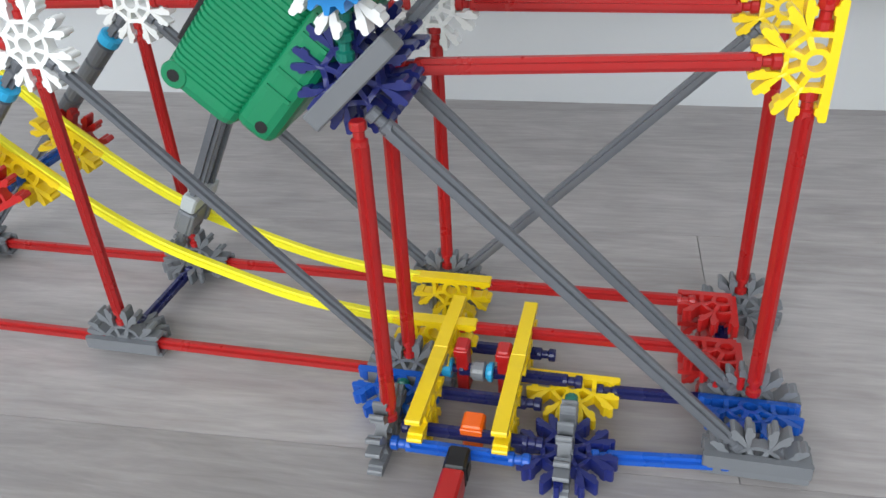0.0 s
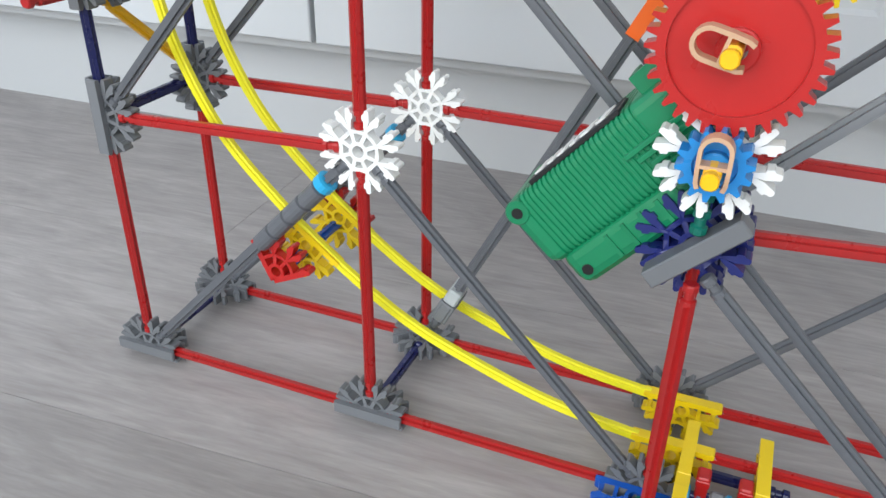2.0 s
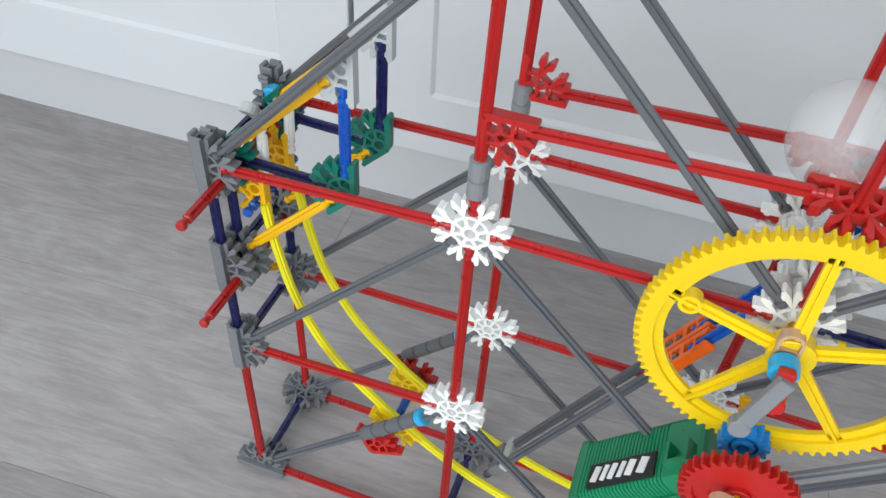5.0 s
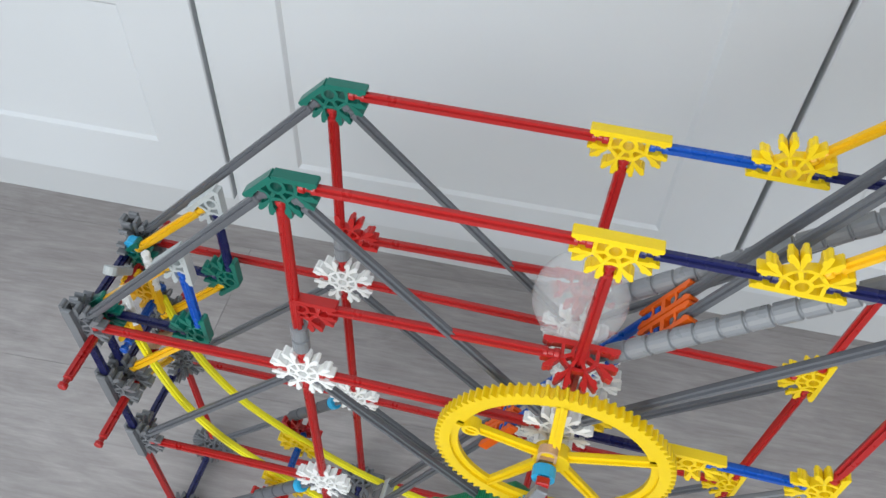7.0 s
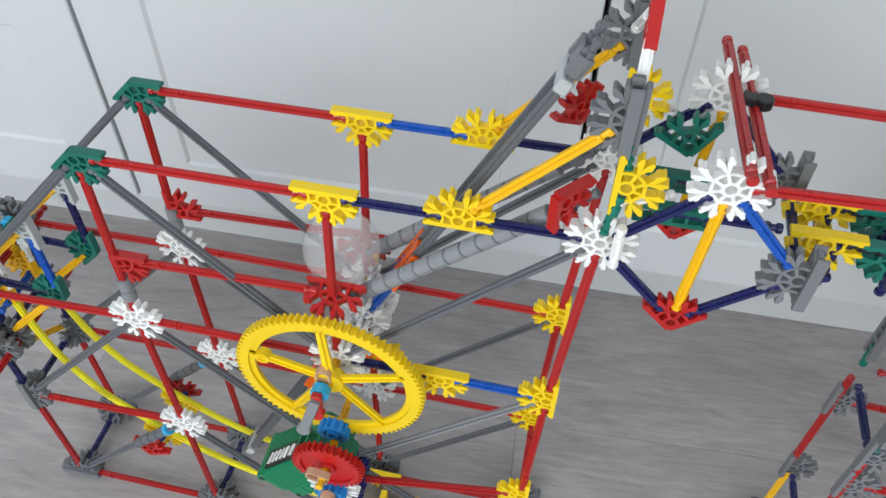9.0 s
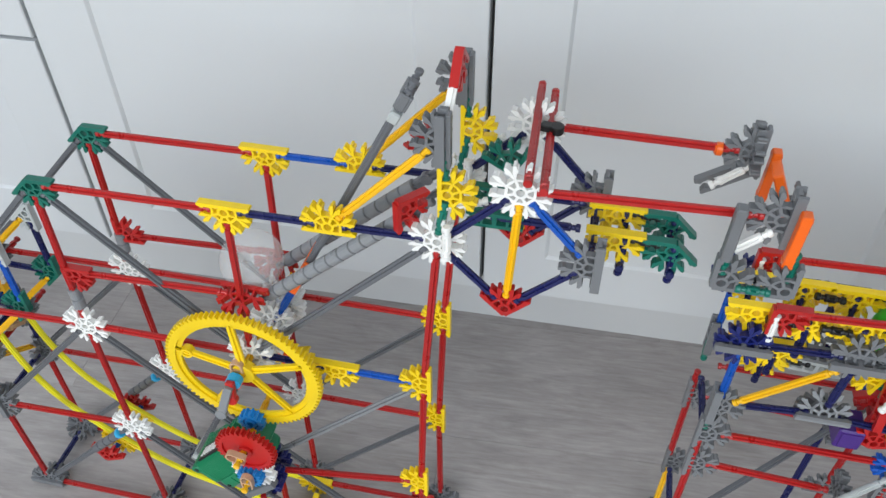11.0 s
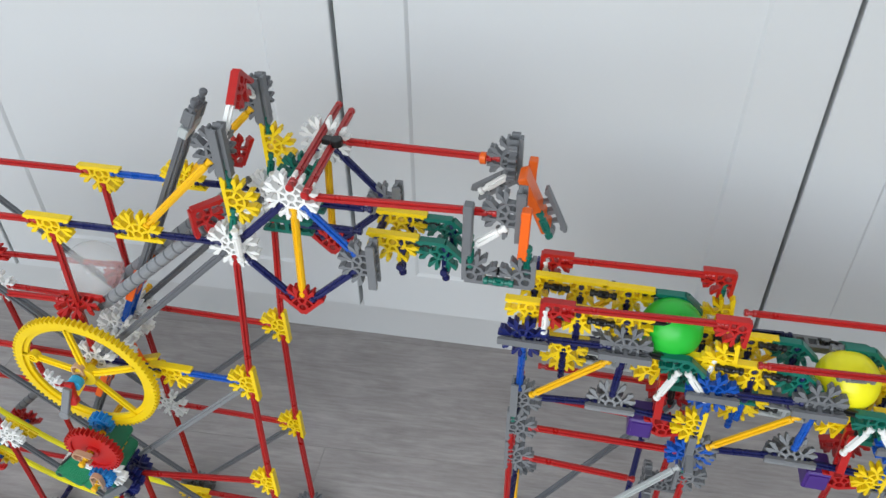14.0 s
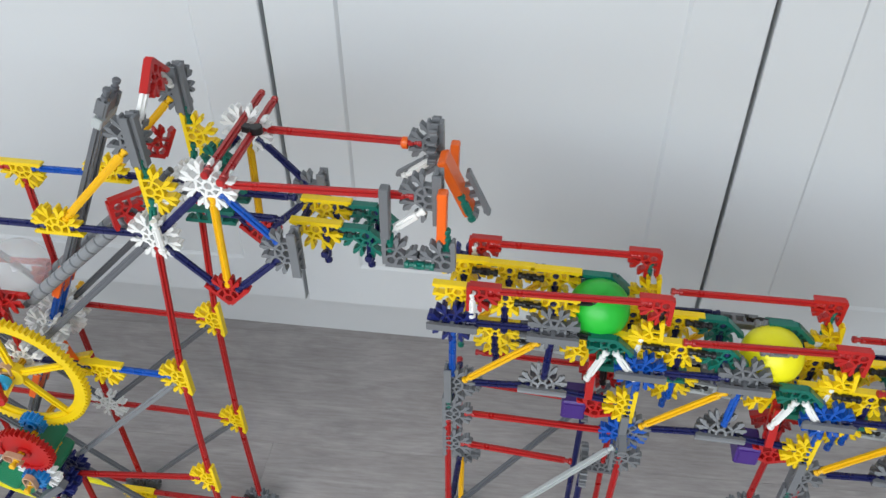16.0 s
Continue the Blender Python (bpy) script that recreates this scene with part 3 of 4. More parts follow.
for x in (326, 345):
    tab(M(x, 2, 7), 0.0056, 0.008, 0.027, REDC, "red upright plastic clip")
tab(M(338, -34, 3), 0.0085, 0.009, 0.013, ORANGE, "small orange plastic clip")
for name, y0, y1, mat in (("clip", -62, -50, BLACK), ("clip", -84, -62, REDC)):
    bm = bmesh.new()
    box(bm, -0.0044, y0 / 1000, -0.006, 0.0044, y1 / 1000, 0.006, None, 0.001)
    box(bm, -0.0050, y0 / 1000 + 0.002, -0.003, 0.0050, y0 / 1000 + 0.006, 0.003)
    part(name, bm, mat, lift, "", Matrix.Translation(M(336, 0, 4)))

# upper rails and the slope for the ball
for y in (F, B):
    z = 362 if y == F else 341
    con(lift, N(154, y, z), REDC, 90, "xz", 0 if y else 270)
    R(N(152, y, z), N(300, y, z + 6), RED)
    con(lift, N(300, y + (3 if y == F else -3), z + 4), REDC, 180, "xy", 180, tilt=12)
    sleeve(lift, N(150, y, 320), N(150, y, 343), SILVER, 0.0052, 0.0115)
    a, b = M(322, 17 if y == F else 58, 360), M(437, 18 if y == F else 58, 461)
    rod(lift, a - (b - a) * 0.08, b + (b - a) * 0.2, GREY, trim=0.0)
    sleeve(lift, a, b, SILVER, 0.0056, 0.0125, "sleeve", "silver-grey spacer tubes forming a ramp")
    clip(lift, b + (b - a) * 0.05, GREY, pose(0, 0, 0, 0, 50, 0), tall=0.014)
    con(lift, M(316, 28 if y == F else 50, 318), WHITE, 360, "xz", 12)

# the throwing arm on its axle
PIVOT, TIP = M(310, 37, 303), M(441, 37, 555)


def arm(tip):
    run = (tip - PIVOT).normalized()
    turned = PLANES["xz"] @ Matrix.Rotation(math.atan2(run.z, run.x), 4, "Z")
    for dy in (-7, 7):
        s = M(0, dy, 0)
        rod(lift, PIVOT + s, PIVOT + s + run * 0.083, BLUE, trim=0.004)
        rod(lift, PIVOT + s + run * 0.088, tip + s + run * 0.012, GREY, trim=0.0)
        m = Matrix.Translation(PIVOT + s + run * 0.083) @ turned
        place("connector", straight_mesh(ORANGE), m @ Matrix.Rotation(radians(90), 4, "X"), lift, "orange straight connector on the arm")
    bm = bmesh.new()
    box(bm, -0.0045, -0.0038, -0.0125, 0.0045, 0.0038, 0.0125, None, 0.0010)
    part("arm_clip", bm, PALE, lift, "pale grey clip joining two rods", Matrix.Translation(tip - run * 0.018) @ turned)
    bm = bmesh.new()
    box(bm, -0.0065, -0.0034, -0.0112, 0.0065, 0.0034, 0.0112, None, 0.0010)
    for side in (-1, 1):
        box(bm, -0.0065, -0.0046, side * 0.0085 - 0.002, 0.0065, 0.0046, side * 0.0085 + 0.002, None, 0.0006)
    part("arm_head", bm, GREYC, lift, "grey block at the arm's end", Matrix.Translation(tip - run * 0.005) @ turned)


arm(TIP)
arm(PIVOT * 2 - TIP)
R(M(305, -26, 303), M(305, 100, 303), YROD, trim=0.0)
for y in (20, 54):
    con(lift, M(312, y, 303), WHITE)
con(lift, M(322, 37, 262), YELLOW, 180, "xz", 200)
rod(lift, M(313, 37, 303), M(318, 37, 245), NAVY)
con(lift, M(318, 30, 280), ORANGE, 0, "xz", 100)

# gears and motor
AZURE = plastic("azure_plastic", (0.015, 0.24, 0.62))
gear(M(305, -18, 301.5), YELLOW, "large yellow five-spoked gear wheel", 0.0678, 84, 0.0034, 0.0062, 0.0105, 5, 0.0028)
gear(M(306, -47, 230), REDC, "solid red gear wheel", 0.0275, 34, 0.0034, 0.0030, 0.0066, 0, 0.0036)
gear(M(306, -51, 194), AZURE, "small blue gear wheel", 0.0122, 14, 0.0040, 0.0026, 0.0052, 0, 0.0026)
gear(M(304, -24, 240), AZURE, "small blue gear wheel", 0.0122, 14, 0.0040, 0.0026, 0.0052, 0, 0.0026)
con(lift, M(306, -44, 193), WHITE, 360, "xz", 8)
rod(lift, M(305, -67, 231), M(305, 10, 231), YROD, trim=0.0)
rod(lift, M(306, -68, 194), M(306, -10, 194), YROD, trim=0.0)


def tan_clip(p, turn):
    """One bent strip: two legs with hooked feet under a round eye, and a bar across."""
    line = [(-0.0038, -0.0072), (-0.0045, -0.0052), (-0.0047, -0.0004), (-0.0047, 0.0008)]
    line += [(-0.0047 * math.cos(math.pi * k / 10), 0.005 + 0.0047 * math.sin(math.pi * k / 10)) for k in range(11)]
    line += [(-x, z) for x, z in line[3::-1]]
    sides = []
    for i, (x, z) in enumerate(line):
        (x0, z0), (x1, z1) = line[max(i - 1, 0)], line[min(i + 1, len(line) - 1)]
        d = math.hypot(x1 - x0, z1 - z0)
        nx, nz = -(z1 - z0) / d * 0.0007, (x1 - x0) / d * 0.0007
        sides.append(((x - nx, z - nz), (x + nx, z + nz)))
    cells = [[a[0], b[0], b[1], a[1]] for a, b in zip(sides, sides[1:])]
    cells.append([sides[2][0], sides[-3][0], sides[-4][0], sides[3][0]])
    bm = bmesh.new()
    moulded(bm, cells, {}, 0.0026)
    bmesh.ops.transform(bm, matrix=PLANES["xz"], verts=bm.verts)
    part("clip", bm, TAN, lift, "tan plastic locking clip", Matrix.Translation(p) @ Matrix.Rotation(radians(turn), 4, "Y"))


tan_clip(M(306, -59, 196), 0)
tan_clip(M(303, -58, 232), -75)
tan_clip(M(302, -22, 307), 0)
sleeve(lift, M(302, -35, 303), M(302, -26, 303), SKYBLUE, 0.0066, 0.009, "spacer")
clip(lift, M(302, -39, 299), REDC, pose(0, 0, 0, 8, 180), tall=0.022)
clip(lift, M(297, -44, 291), SILVER, pose(0, 0, 0, 8, 198), tall=0.036)

con(lift, M(303, -34, 157), PURPLENAVY, 360, "xz", 6)
con(lift, M(303, -24, 157), PURPLENAVY, 360, "xz", 6)
con(lift, M(301, -6, 155), PURPLENAVY, 360, "xz", 0)
bm = bmesh.new()
box(bm, -0.0205, -0.0060, -0.0036, 0.0205, 0.0040, 0.0036, None, 0.0006)
part("cross_bar", bm, GREYC, lift, "grey flat bar of an interlocked connector", Matrix.Translation(M(305, -40, 157)) @ Matrix.Rotation(radians(-43), 4, "Y"))
rod(lift, M(305, -42, 186), M(304, -42, 158), GREEN, trim=0.006)


def motor_box():
    """The ribbed housing: x runs to the shaft end at 0, y across, z up in its own frame."""
    bm = bmesh.new()
    L, Hh, D = 0.088, 0.031, 0.020
    sections = [(-L, 0.0035), (-L + 0.0015, 0.001), (-L + 0.0045, 0.0)]
    for k in range(24):
        x = -L + 0.0085 + 0.0024 * k
        sections += [(x, 0.0), (x + 0.0003, 0.0006), (x + 0.0010, 0.0006), (x + 0.0013, 0.0)]
    sections += [(-0.0030, 0.0), (-0.0008, 0.0012), (0, 0.0035)]
    rings = []
    for x, inset in sections:
        y, z, c = D - inset, Hh * 0.5 - inset, 0.0042
        row = []
        for k, (sy, sz) in enumerate(((1, 1), (-1, 1), (-1, -1), (1, -1))):
            for j in range(4):
                a = math.pi / 2 * k + math.pi / 6 * j
                row.append(bm.verts.new((x, sy * (y - c) + c * math.cos(a), sz * (z - c) + c * math.sin(a))))
        rings.append(row)
    for p, q in zip(rings, rings[1:]):
        for k in range(16):
            bm.faces.new((p[k], p[(k + 1) % 16], q[(k + 1) % 16], q[k]))
    bm.faces.new(rings[0][::-1])
    bm.faces.new(rings[-1])
    return bm


mm = Matrix.Translation(M(301, -16, 210)) @ Matrix.Rotation(radians(-48), 4, "Y")
motor = part("motor", motor_box(), MOTORGREEN, lift, "green ribbed plastic motor housing", mm)


def motor_piece(name, bm, mat, label, m):
    ob = place(name, finish(bm, name, mat), mm @ m, motor, label)
    return ob


for k in range(4):
    bm = bmesh.new()
    box(bm, -0.036 + 0.003 * k, -0.0215, 0.0009 - 0.0036 * k, -0.006, -0.019, 0.0031 - 0.0036 * k, None, 0.0004)
    motor_piece("rib", bm, MOTORGREEN, "", Matrix())
bm = bmesh.new()
box(bm, -0.084, -0.0196, -0.0300, -0.012, 0.018, -0.0125, None, 0.0055, 3)
motor_piece("lower_housing", bm, MOTORGREEN, "", Matrix())
for k in range(6):
    bm = bmesh.new()
    box(bm, -0.0628 + 0.008 * k, -0.0202, -0.0265, -0.0612 + 0.008 * k, -0.018, -0.0165)
    motor_piece("rib", bm, MOTORGREEN, "", Matrix())
bm = bmesh.new()
lathe(bm, [(0.0046, -0.0204), (0.0051, -0.0198), (0.0051, 0.0198), (0.0046, 0.0204)], 18, Matrix.Translation((-0.0831, 0, 0.0105)) @ PLANES["xz"])
motor_piece("screw_boss", bm, MOTORGREEN, "", Matrix())
bm = bmesh.new()
moulded(bm, [[(-0.018, -0.016), (-0.004, -0.016), (-0.004, -0.0136), (-0.018, -0.0136)],
             [(-0.018, -0.0136), (-0.0155, -0.0136), (-0.0155, -0.002), (-0.018, -0.002)],
             [(-0.0065, -0.0136), (-0.004, -0.0136), (-0.004, -0.002), (-0.0065, -0.002)]], {}, 0.004)
motor_piece("switch_guard", bm, MOTORGREEN, "", Matrix.Translation((0, 0, 0.0185)))
# solid black plugs: the shade inside the screw holes, done in colour
for x, z, y in ((-0.0831, 0.0105, -0.0204), (-0.0770, -0.0235, -0.0197)):
    bm = bmesh.new()
    lathe(bm, [(0.0022, -0.002), (0.0023, 0.0002), (0.0010, 0.00025), (0.0004, 0.0002)], 14, PLANES["xz"])
    motor_piece("screw_hole", bm, BLACK, "black disc painted as the shade in a screw hole", Matrix.Translation((x, y, z)))
bm = bmesh.new()
box(bm, -0.0225, -0.0080, -0.001, 0.0225, 0.0080, 0.0012, None, 0.0005)
motor_piece("name_plate", bm, BLACK, "black name plate with white shapes", Matrix.Translation((-0.050, -0.009, 0.0158)))
for x, w in ((-0.0165, 0.0042), (-0.0105, 0.0030), (-0.0050, 0.0034), (0.0010, 0.0030), (0.0070, 0.0044), (0.0150, 0.0050)):
    bm = bmesh.new()
    box(bm, -w / 2, -0.0050, 0, w / 2, 0.0050, 0.0007)
    motor_piece("white_bar", bm, WHITE, "", Matrix.Translation((-0.050 + x, -0.009, 0.0169)) @ Matrix.Rotation(radians(-14), 4, "Z"))

# the ball catcher at the left end
for y in (13, 60):
    g = M(77, y, 294)
    con(lift, g, GREEN, 135, "xz", 90)
    rod(lift, M(3, y, 296), g, NAVY)
    rod(lift, M(4, y, 222), g, YROD)
    rod(lift, M(4, y, 298), M(78, y, 368), YROD)
    rod(lift, g, M(78, y, 369), BLUE if y == 13 else NAVY)
    con(lift, M(78, y, 369), PALE, 45, "xz", 225)
    con(lift, M(4, y, 296), GREEN, 135, "xz", 270)
    rod(lift, M(4, y, 222), M(4, y, 296), NAVY)
    con(lift, M(4, y, 222), GREYC, 180, "xz", 270)
    yt = 20 if y == 13 else 50
    con(lift, M(17, yt, 272), YROD, 180, "xz", 90)
    rod(lift, M(23, yt, 272), M(25, yt, 322), WHITE, trim=0.006)
for z in (289, 214):
    rod(lift, M(10, -42, z), M(10, 100, z), RED, trim=0.0)
rod(lift, M(17, 6, 262), M(17, 64, 262), BLUE, trim=0.0)
rod(lift, M(3, 2, 212), M(-2, 75, 152), YROD)
clip(lift, M(12, 48, 217), TAN, pose(0, 0, 0, 60), tall=0.024)
sleeve(lift, M(8, 58, 306), M(8, 66, 306), SKYBLUE, 0.0060, 0.008, "spacer")
clip(lift, M(12, 36, 310), PALE, pose(0, 0, 0, 40), tall=0.024)

# ---- the transfer bridge on the tower's top ----
def U(x, y, z):
    return M(x - 2, y + 4, z + 4)


for y in (F, B):
    top = U(467, y, 453)
    pw, pr, pg, q = U(522, y, 508), U(517, y, 401), U(571, y, 453), U(677, y, 514) if y == F else U(668, y, 507)
    rod(lift, top, pw, NAVY)
    rod(lift, top, pr, NAVY)
    rod(lift, pw, pr, YROD)
    rod(lift, pr, pg, NAVY)
    rod(lift, pw, pg, BLUE if y == F else NAVY)
    rod(lift, pw, q, RED)
    con(lift, pw, WHITE)
    con(lift, pr, REDC, 90, "xz", 45)
    con(lift, pg, GREYC, 180, "xz", 90)
    con(lift, pg + M(6, 0, 0), GREYC, 0, "yz", 90)
    con(lift, q, GREYC, 180, "xz", 90)
    con(lift, q + M(6, 0, 0), GREYC, 0, "yz", 90) if y == F else con(lift, q, GREYC, 180, "yz", 0)
    # post over the tower
    yc, gc = M(472, 8 + y, 499), M(467, 12 + y, 537)
    con(lift, yc, YELLOW, 180, "xz", 270)
    rod(lift, top, yc, GREEN, trim=0.008)
    rod(lift, yc, gc, GREEN, trim=0.008)
    con(lift, gc, GREYC, 180, "xz", 90)
    con(lift, gc, GREYC, 180, "yz", 270)
    rod(lift, N(375, y, 450), gc, YROD)
    rod(lift, U(476, y - 8, 446), U(476, y - 8, 476), WHITE, trim=0.0)
    rod(lift, U(471, y + 4, 482), U(500, y + 12, 486), WHITE, trim=0.0)
    piece = con(lift, M(442, 5 + y, 484), REDC, 90, "yz", 270 if y == F else 60)
    piece.matrix_world = Matrix.Translation(M(442, 5 + y, 484)) @ Matrix.Rotation(radians(-42), 4, "Z") @ Matrix.Translation(-M(442, 5 + y, 484)) @ piece.matrix_world
rod(lift, M(468, 12, 538), M(470, 50, 573), WHITE, trim=0.008)
con(lift, M(470, 52, 572), REDC, 90, "yz", 225)
rod(lift, M(470, 54, 572), M(463, 88, 536), WHITE, trim=0.008)
for x, z in ((525, 528), (535, 523)):
    rod(lift, M(x, -10, z), M(x - 7, 122, z - 9), RED, trim=0.0)
clip(lift, M(531, 62, 522), BLACK, pose(0, 0, 0, 90, 0, 80), tall=0.014)
con(lift, U(507, 58, 484), GREEN, 90, "xz", 60)
for y in (25, 53):
    rod(lift, U(490, y, 462), U(572, y, 462), NAVY)
    con(lift, U(586, y, 458), YELLOW, 180, "xz", 180)
    con(lift, U(624, y, 456), GREEN, 135, "xz", 180)
    rod(lift, U(596, y, 459), U(616, y, 457), BLACK, trim=0.0)
    for x in (592, 626):
        rod(lift, U(x, y, 425), U(x, y, 458), NAVY, trim=0.0)
    con(lift, U(503, y, 460), GREEN, 0, "xz", 0)
rod(lift, U(592, 16, 438), U(592, 62, 438), NAVY, trim=0.0)
rod(lift, U(626, 16, 438), U(626, 62, 438), NAVY, trim=0.0)
rod(lift, U(571, 0, 453), U(571, 75, 453), NAVY)

# hinged gate at the bridge's end
for x, t in ((652, 0), (690, 90)):
    con(lift, U(x, -12, 468), GREYC, 90, "xz", t, "grey right-angle connector")
rod(lift, U(655, -14, 465), U(688, -14, 465), GREEN, trim=0.006)


def flat_bar(p, mat, label):
    """A straight connector seen on its narrow side."""
    bm = bmesh.new()
    box(bm, -0.0032, -0.0050, -0.0205, 0.0032, 0.0030, 0.0205, None, 0.0007)
    for s in (-1, 1):
        box(bm, -0.0034, -0.0044, s * 0.0170 - 0.0015, 0.0034, 0.0026, s * 0.0170 + 0.0015)
    return part("connector_bar", bm, mat, lift, label, Matrix.Translation(p) @ Matrix.Rotation(radians(1.5), 4, "Y"))


flat_bar(M(648, -10, 513), GREYC, "grey straight connector bar")
rod(lift, U(651, -12, 474), U(651, -12, 496), GREEN, trim=0.0)
rod(lift, U(690, -10, 468), U(690, -10, 496), GREEN, trim=0.0)
for p in (M(685, -4, 509), M(680, 82, 492)):
    flat_bar(p, ORANGE, "orange straight connector bar")
bm = bmesh.new()
box(bm, -0.0034, -0.0090, -0.025, 0.0034, 0.0090, 0.025, None, 0.001)
part("flap", bm, ORANGE, lift, "orange flat connector bar", Matrix.Translation(M(686, 52, 496)) @ Matrix.Rotation(radians(-24), 4, "Y"))
con(lift, M(697, 58, 484), GREYC, 0, "xz", 114)
rod(lift, M(690, 44, 492), M(699, 44, 470), GREEN, trim=0.0)
for y in (F, B):
    e = M(672, 2, 508) if y == F else M(667, 78, 501)
    rod(lift, e, e - M(25, 8, 16), WHITE, trim=0.0)
con(lift, U(655, 82, 480), GREYC, 0, "xz", 35)
sleeve(lift, U(642, B, 506), U(648, B, 506), ORANGE, 0.0047, 0.006, "spacer")

# ---- second machine: a stair of alike stages ----
stairs = tagged(new("toy_ball_stairs"), "stepped rod-and-connector toy ball run of yellow, blue and grey plastic", "construction toy")


def stage(k):
    ox, oy, oz = 687 + 150 * k, 27, 381 - 32 * k

    def P(x, y, z):
        return M(ox + x, oy + y, oz + z)

    hub = PURPLENAVY if k == 0 else BLUE
    for y in (0, 73):
        con(stairs, P(0, y, 0), hub, 360, "xz", 8)
        con(stairs, P(0, y - 3, 0), GREYC, 0, "xy", 0)
        rod(stairs, P(0, y, 0), P(78, y, 3), NAVY)
        if y == 0:
            con(stairs, P(79, y, 4), GREYC, 180, "xz", 0, tilt=-10)
            con(stairs, P(79, y + 1, 2), GREYC, 180, "xz", 180)
        con(stairs, P(79, y - 4, 0), GREYC, 0, "xy", 0)
        rod(stairs, P(88, y, 1), P(120, y, -3), BLACK, trim=0.0)
        con(stairs, P(126, y, -5), GREEN, 135, "xz", 180)
        rod(stairs, P(122, y - 2, -12), P(109, y - 4, -46), WHITE, trim=0.0)
        rod(stairs, P(128, y - 2, -12), P(147, y - 3, -40), WHITE, trim=0.0)
        rod(stairs, P(2, y - 2, -74), P(76, y - 2, -4), YROD)
        rod(stairs, P(0, y, 0), P(-1, y, -74), BLUE)
        if y == 0:
            con(stairs, P(-1, y, -74), GREYC, 180, "xz", 270)
        con(stairs, P(-4, y, -74), GREYC, 0, "yz", 90)
        if y == 0:
            con(stairs, P(-3, y, -112), GREYC, 180, "xz", 270)
        rod(stairs, P(-4, y, -76), P(-4, y, -112), GREEN, trim=0.006)
        rod(stairs, P(0, y, -72), P(75, y, -65), NAVY)
        con(stairs, P(75, y, -65), GREYC, 180, "xz", 0, tilt=-35)
        if y == 0:
            con(stairs, P(75, y + 1, -67), GREYC, 180, "xy", 0)
        rod(stairs, P(75, y, -66), P(148, y, -74), NAVY)
        rod(stairs, P(79, y, 3), P(75, y, -64), NAVY if k == 0 else BLUE)
        con(stairs, P(146, y, -75), YELLOW, 180, "xz", 90)
        rod(stairs, P(148, y, -75), P(147, y, -112), BLACK, trim=0.006)
        if k == 0:
            rod(stairs, P(0, y, -112), P(147, y, -112), RED)
            con(stairs, P(147, y, -112), BLUE, 360, "xz", 10)
            con(stairs, P(147, y, -112), GREYC, 0, "yz", 18)
    # the ball's trough
    for y in (8, 40):
        for n, x in enumerate((3, 40, 77) if k == 0 else (-8, 28, 63)):
            last = k and n == 2
            con(stairs, P(x, y, (27 if k == 0 else 24) - n), GREEN if last else YELLOW, 135 if last else 180, "xz", 180)
            if n:
                rod(stairs, P(x - 30, y - 5, 26 - n), P(x - 9, y - 5, 25 - n), BLACK, trim=0.0)
            rod(stairs, P(x, y, 24), P(x, y, -14), NAVY, trim=0.0)
        if y > 20:
            con(stairs, P(118, y + 2, 22), GREEN, 135, "xz", 180)
        rod(stairs, P(88, y + 3, 24), P(116, y + 6, 23), GREYC if k else BLACK, trim=0.0)
        w = y - 4 if y < 20 else y + 14
        la, ra = (P(17, 0, 36), P(160, 10, 33)) if y < 20 else (P(11, 57, 36), P(153, 64, 33))
        if k == 0:
            con(stairs, la, REDC, 90, "xz", 270)
        rod(stairs, la, ra, RED)
        con(stairs, ra, REDC, 90, "xz", 180)
        rod(stairs, ra - M(1, 0, 4), ra - M(3, 0, 36), GREEN if y > 20 else BLACK, trim=0.003)
        con(stairs, P(157, w + 4, -3), YELLOW, 180, "xz", 95)
        if k == 0:
            rod(stairs, la - M(2, 1, 2), la - M(2, 1, 28), WHITE, trim=0.0)
        rod(stairs, P(147, w + 3, -2), P(143, w + 3, -26), WHITE, trim=0.0)
    # the return trough below
    for y, z in ((30, -20), (46, -50)):
        con(stairs, P(32, y - 6, z - 4), YELLOW, 180, "xz", 180)
        con(stairs, P(72, y - 6, z - 6), PALE if z < -30 else GREYC, 0, "xz", -4)
        rod(stairs, P(45, y - 8, z - 2), P(66, y - 8, z - 3), BLACK, trim=0.0)
        rod(stairs, P(4, y - 8, z), P(24, y - 8, z - 1), BLACK if z > -30 else PALE, trim=0.0)
        rod(stairs, P(32, y - 6, z - 4), P(32, y - 6, z - 36), NAVY if k == 0 else BLUE, trim=0.0)
    con(stairs, P(106, 18, -30), YELLOW, 180, "xz", 75)
    con(stairs, P(113, 2, -48), REDC, 0, "yz", 80)
    con(stairs, P(121, 4, -92), REDC, 135, "xz", 20)
    con(stairs, P(126, 34, -74), REDC, 135, "xz", 200)
    con(stairs, P(112, 26, -40), REDC, 90, "xz", 45)
    rod(stairs, P(122, 20, -20), P(126, 22, -78), BLACK, trim=0.0)
    con(stairs, P(134, 22, -52), GREEN, 180, "xy", 0)
    con(stairs, P(170, 18, -52), GREEN, 0, "xz", 0)
    bm = bmesh.new()
    box(bm, -0.010, -0.012, -0.011, 0.010, 0.012, 0.011, None, 0.0015)
    box(bm, -0.0075, -0.0128, -0.0085, 0.0075, -0.0118, 0.0085)
    part("weight_block", bm, PURPLE, stairs, "purple plastic block", Matrix.Translation(P(103, 12, -92)))


for k in range(3):
    stage(k)
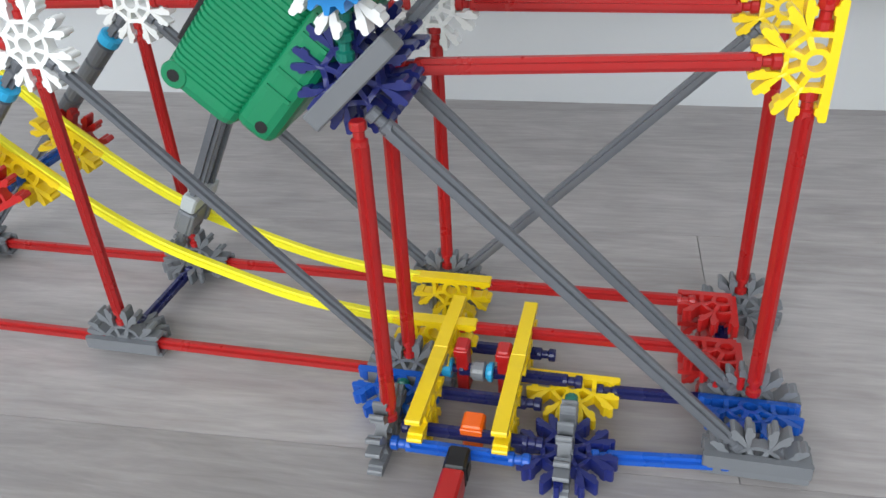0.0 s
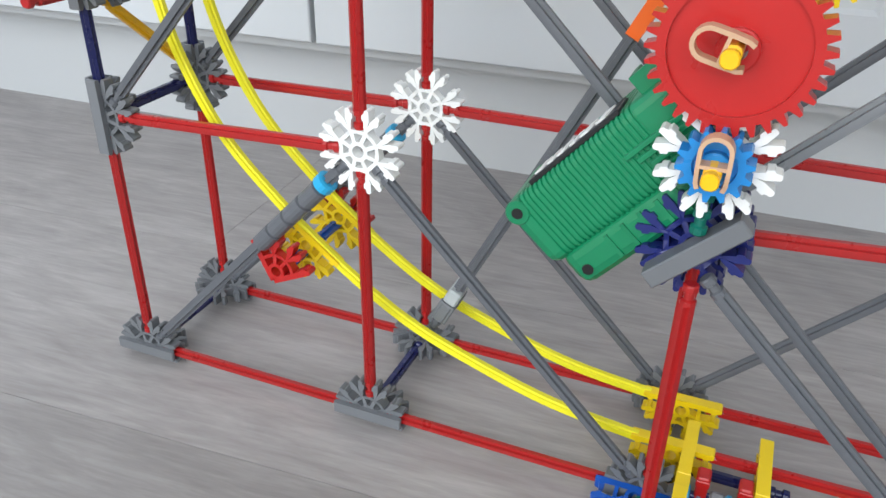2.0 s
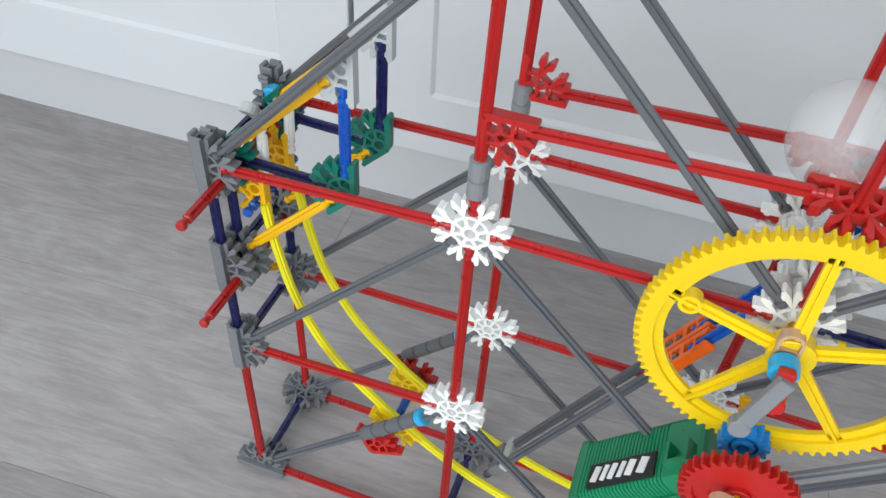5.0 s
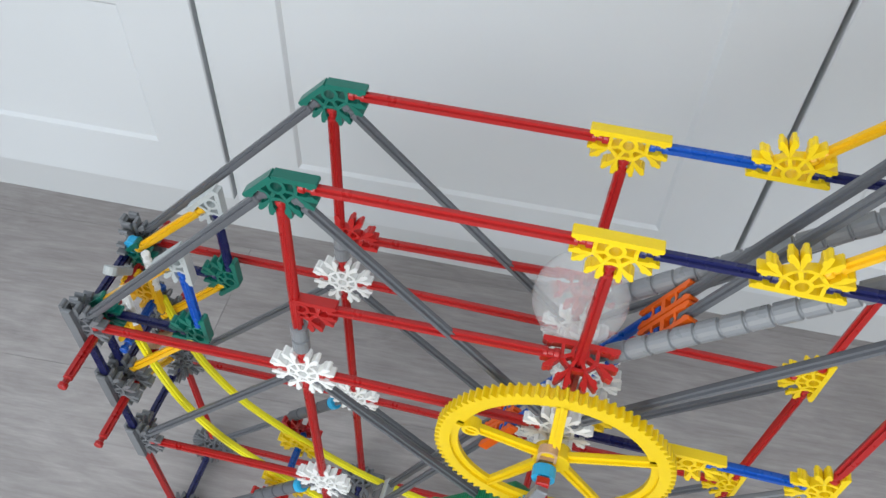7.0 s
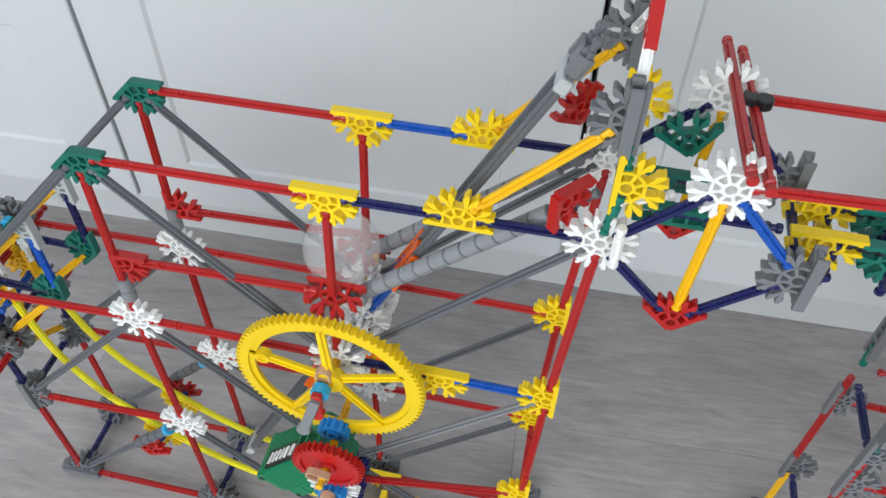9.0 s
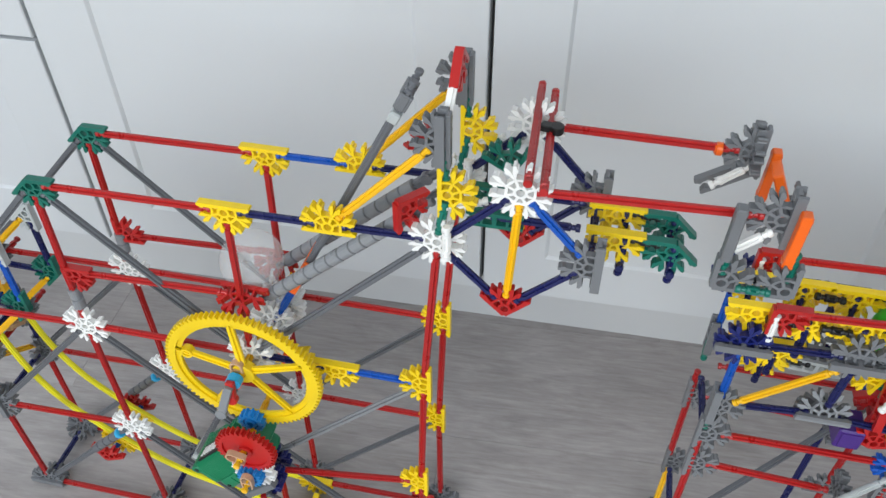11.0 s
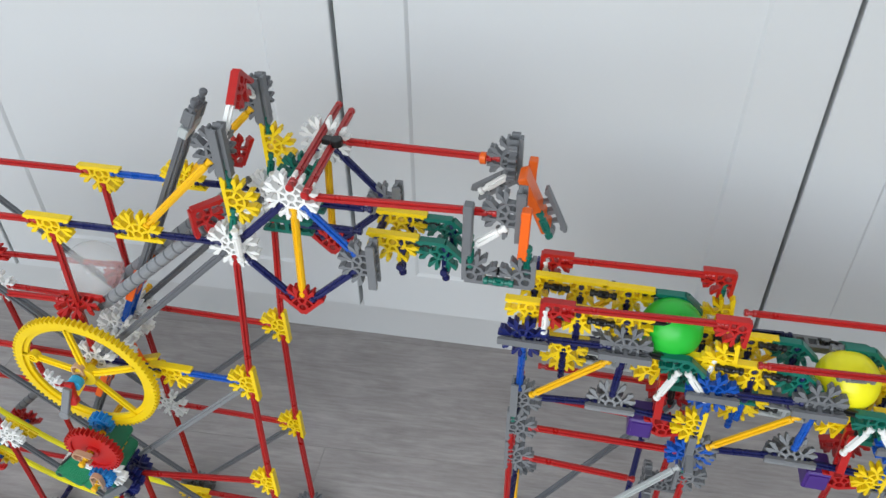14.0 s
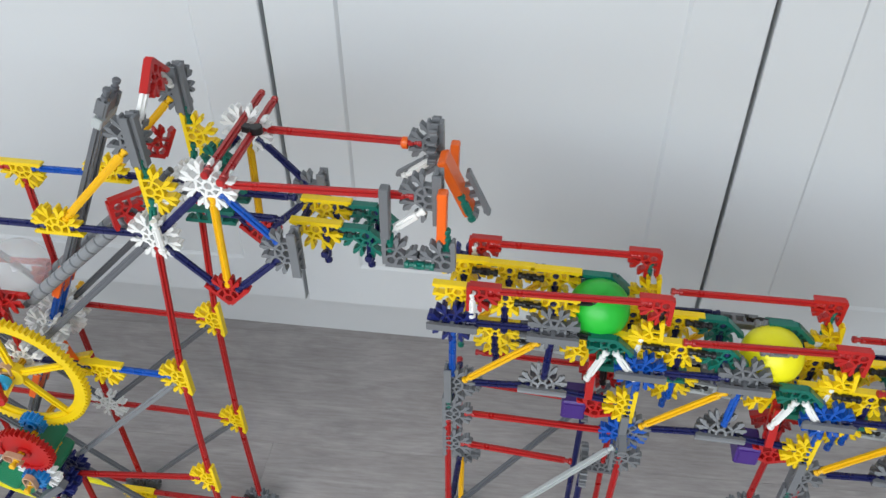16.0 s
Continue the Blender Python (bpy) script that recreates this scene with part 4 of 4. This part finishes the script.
# legs
for y in (27, 100):
    rod(stairs, M(682, y, 268), M(682, y, 116), RED)
    con(stairs, M(685, y, 114), GREYC, 180, "xz", 270)
    rod(stairs, M(685, y, 114), M(684, y, 8), YROD)
    con(stairs, M(684, y, 1), GREYC, 180, "xz", 0)
    con(stairs, M(684, y, 1), GREYC, 180, "yz", 0)
    for x, z in ((837, 265), (990, 232), (1141, 199)):
        rod(stairs, M(x, y, z), M(x - 4, y, z - 150), RED)
        con(stairs, M(x - 4, y, z - 150), GREYC, 180, "xz", 0)
        rod(stairs, M(x - 4, y, z - 150), M(x - 4, y, -8), RED, trim=0.004)
    con(stairs, M(684, y, 226), GREYC, 180, "xz", 270)
    rod(stairs, M(684, y, 226), M(806, y, 218), RED)
    con(stairs, M(806, y, 216), GREYC, 180, "yz", 0)
    rod(stairs, M(806, y, 216), M(802, y, -8), NAVY, trim=0.004)
rod(stairs, M(836, 24, 262), M(688, -34, 148), PALE)
rod(stairs, M(684, 27, 114), M(836, 100, 262), GREY)
rod(stairs, M(684, 27, 262), M(684, 100, 262), NAVY)
rod(stairs, M(684, 27, 114), M(684, 100, 114), NAVY)


# ---- balls ----
def ball(p, r, mat, label, seam=True):
    bm = bmesh.new()
    prof = []
    for k in range(1, 24):
        a = math.pi * k / 24
        rr = r * (1.0 + (0.012 if seam and k == 12 else 0))
        prof.append((rr * math.sin(a), -rr * math.cos(a)))
    lathe(bm, prof, 40)
    ob = place("ball", finish(bm, "ball", mat, True), Matrix.Translation(p) @ pose(0, 0, 0, 25, 20, 0))
    return tagged(ob, label, "ball", "balls of the ball run")


ball(M(302, 38, 376), 0.0262, CLEAR, "clear hollow plastic ball resting on the grey ramp")
ball(M(800, 53, 387), 0.0245, BALLGREEN, "bright green plastic ball resting in the yellow trough", False)
ball(M(940, 55, 354), 0.0245, BALLYELLOW, "bright yellow plastic ball resting in the trough", False)

# ---- floor planks ----
PW, PL = 0.193, 1.285
grain = Matrix.Translation((0.434, 0.160, FLOOR)) @ Matrix.Rotation(radians(3.5), 4, "Z")
PLANKS = {}


def plank_mesh(length):
    key = round(length, 3)
    if key not in PLANKS:
        bm = bmesh.new()
        box(bm, 0, 0, -0.0035, key - 0.0004, PW - 0.0004, 0)
        PLANKS[key] = finish(bm, "plank", LAMINATE)
    return PLANKS[key]


shifts = [0.62, 0.21, 0.83, 0.40, 0.0]
for row in range(-14, 3):
    start = 0.0 if row == -1 else shifts[row % 5] * PL
    y = row * PW
    west, east = -2.49 + 0.061 * y, 2.41 + 0.061 * y
    for n in range(-4, 4):
        x0, x1 = max(start + n * PL, west), min(start + (n + 1) * PL, east)
        if x1 - x0 > 0.03:
            place("plank", plank_mesh(x1 - x0), grain @ Matrix.Translation((x0, y, 0)), floor)
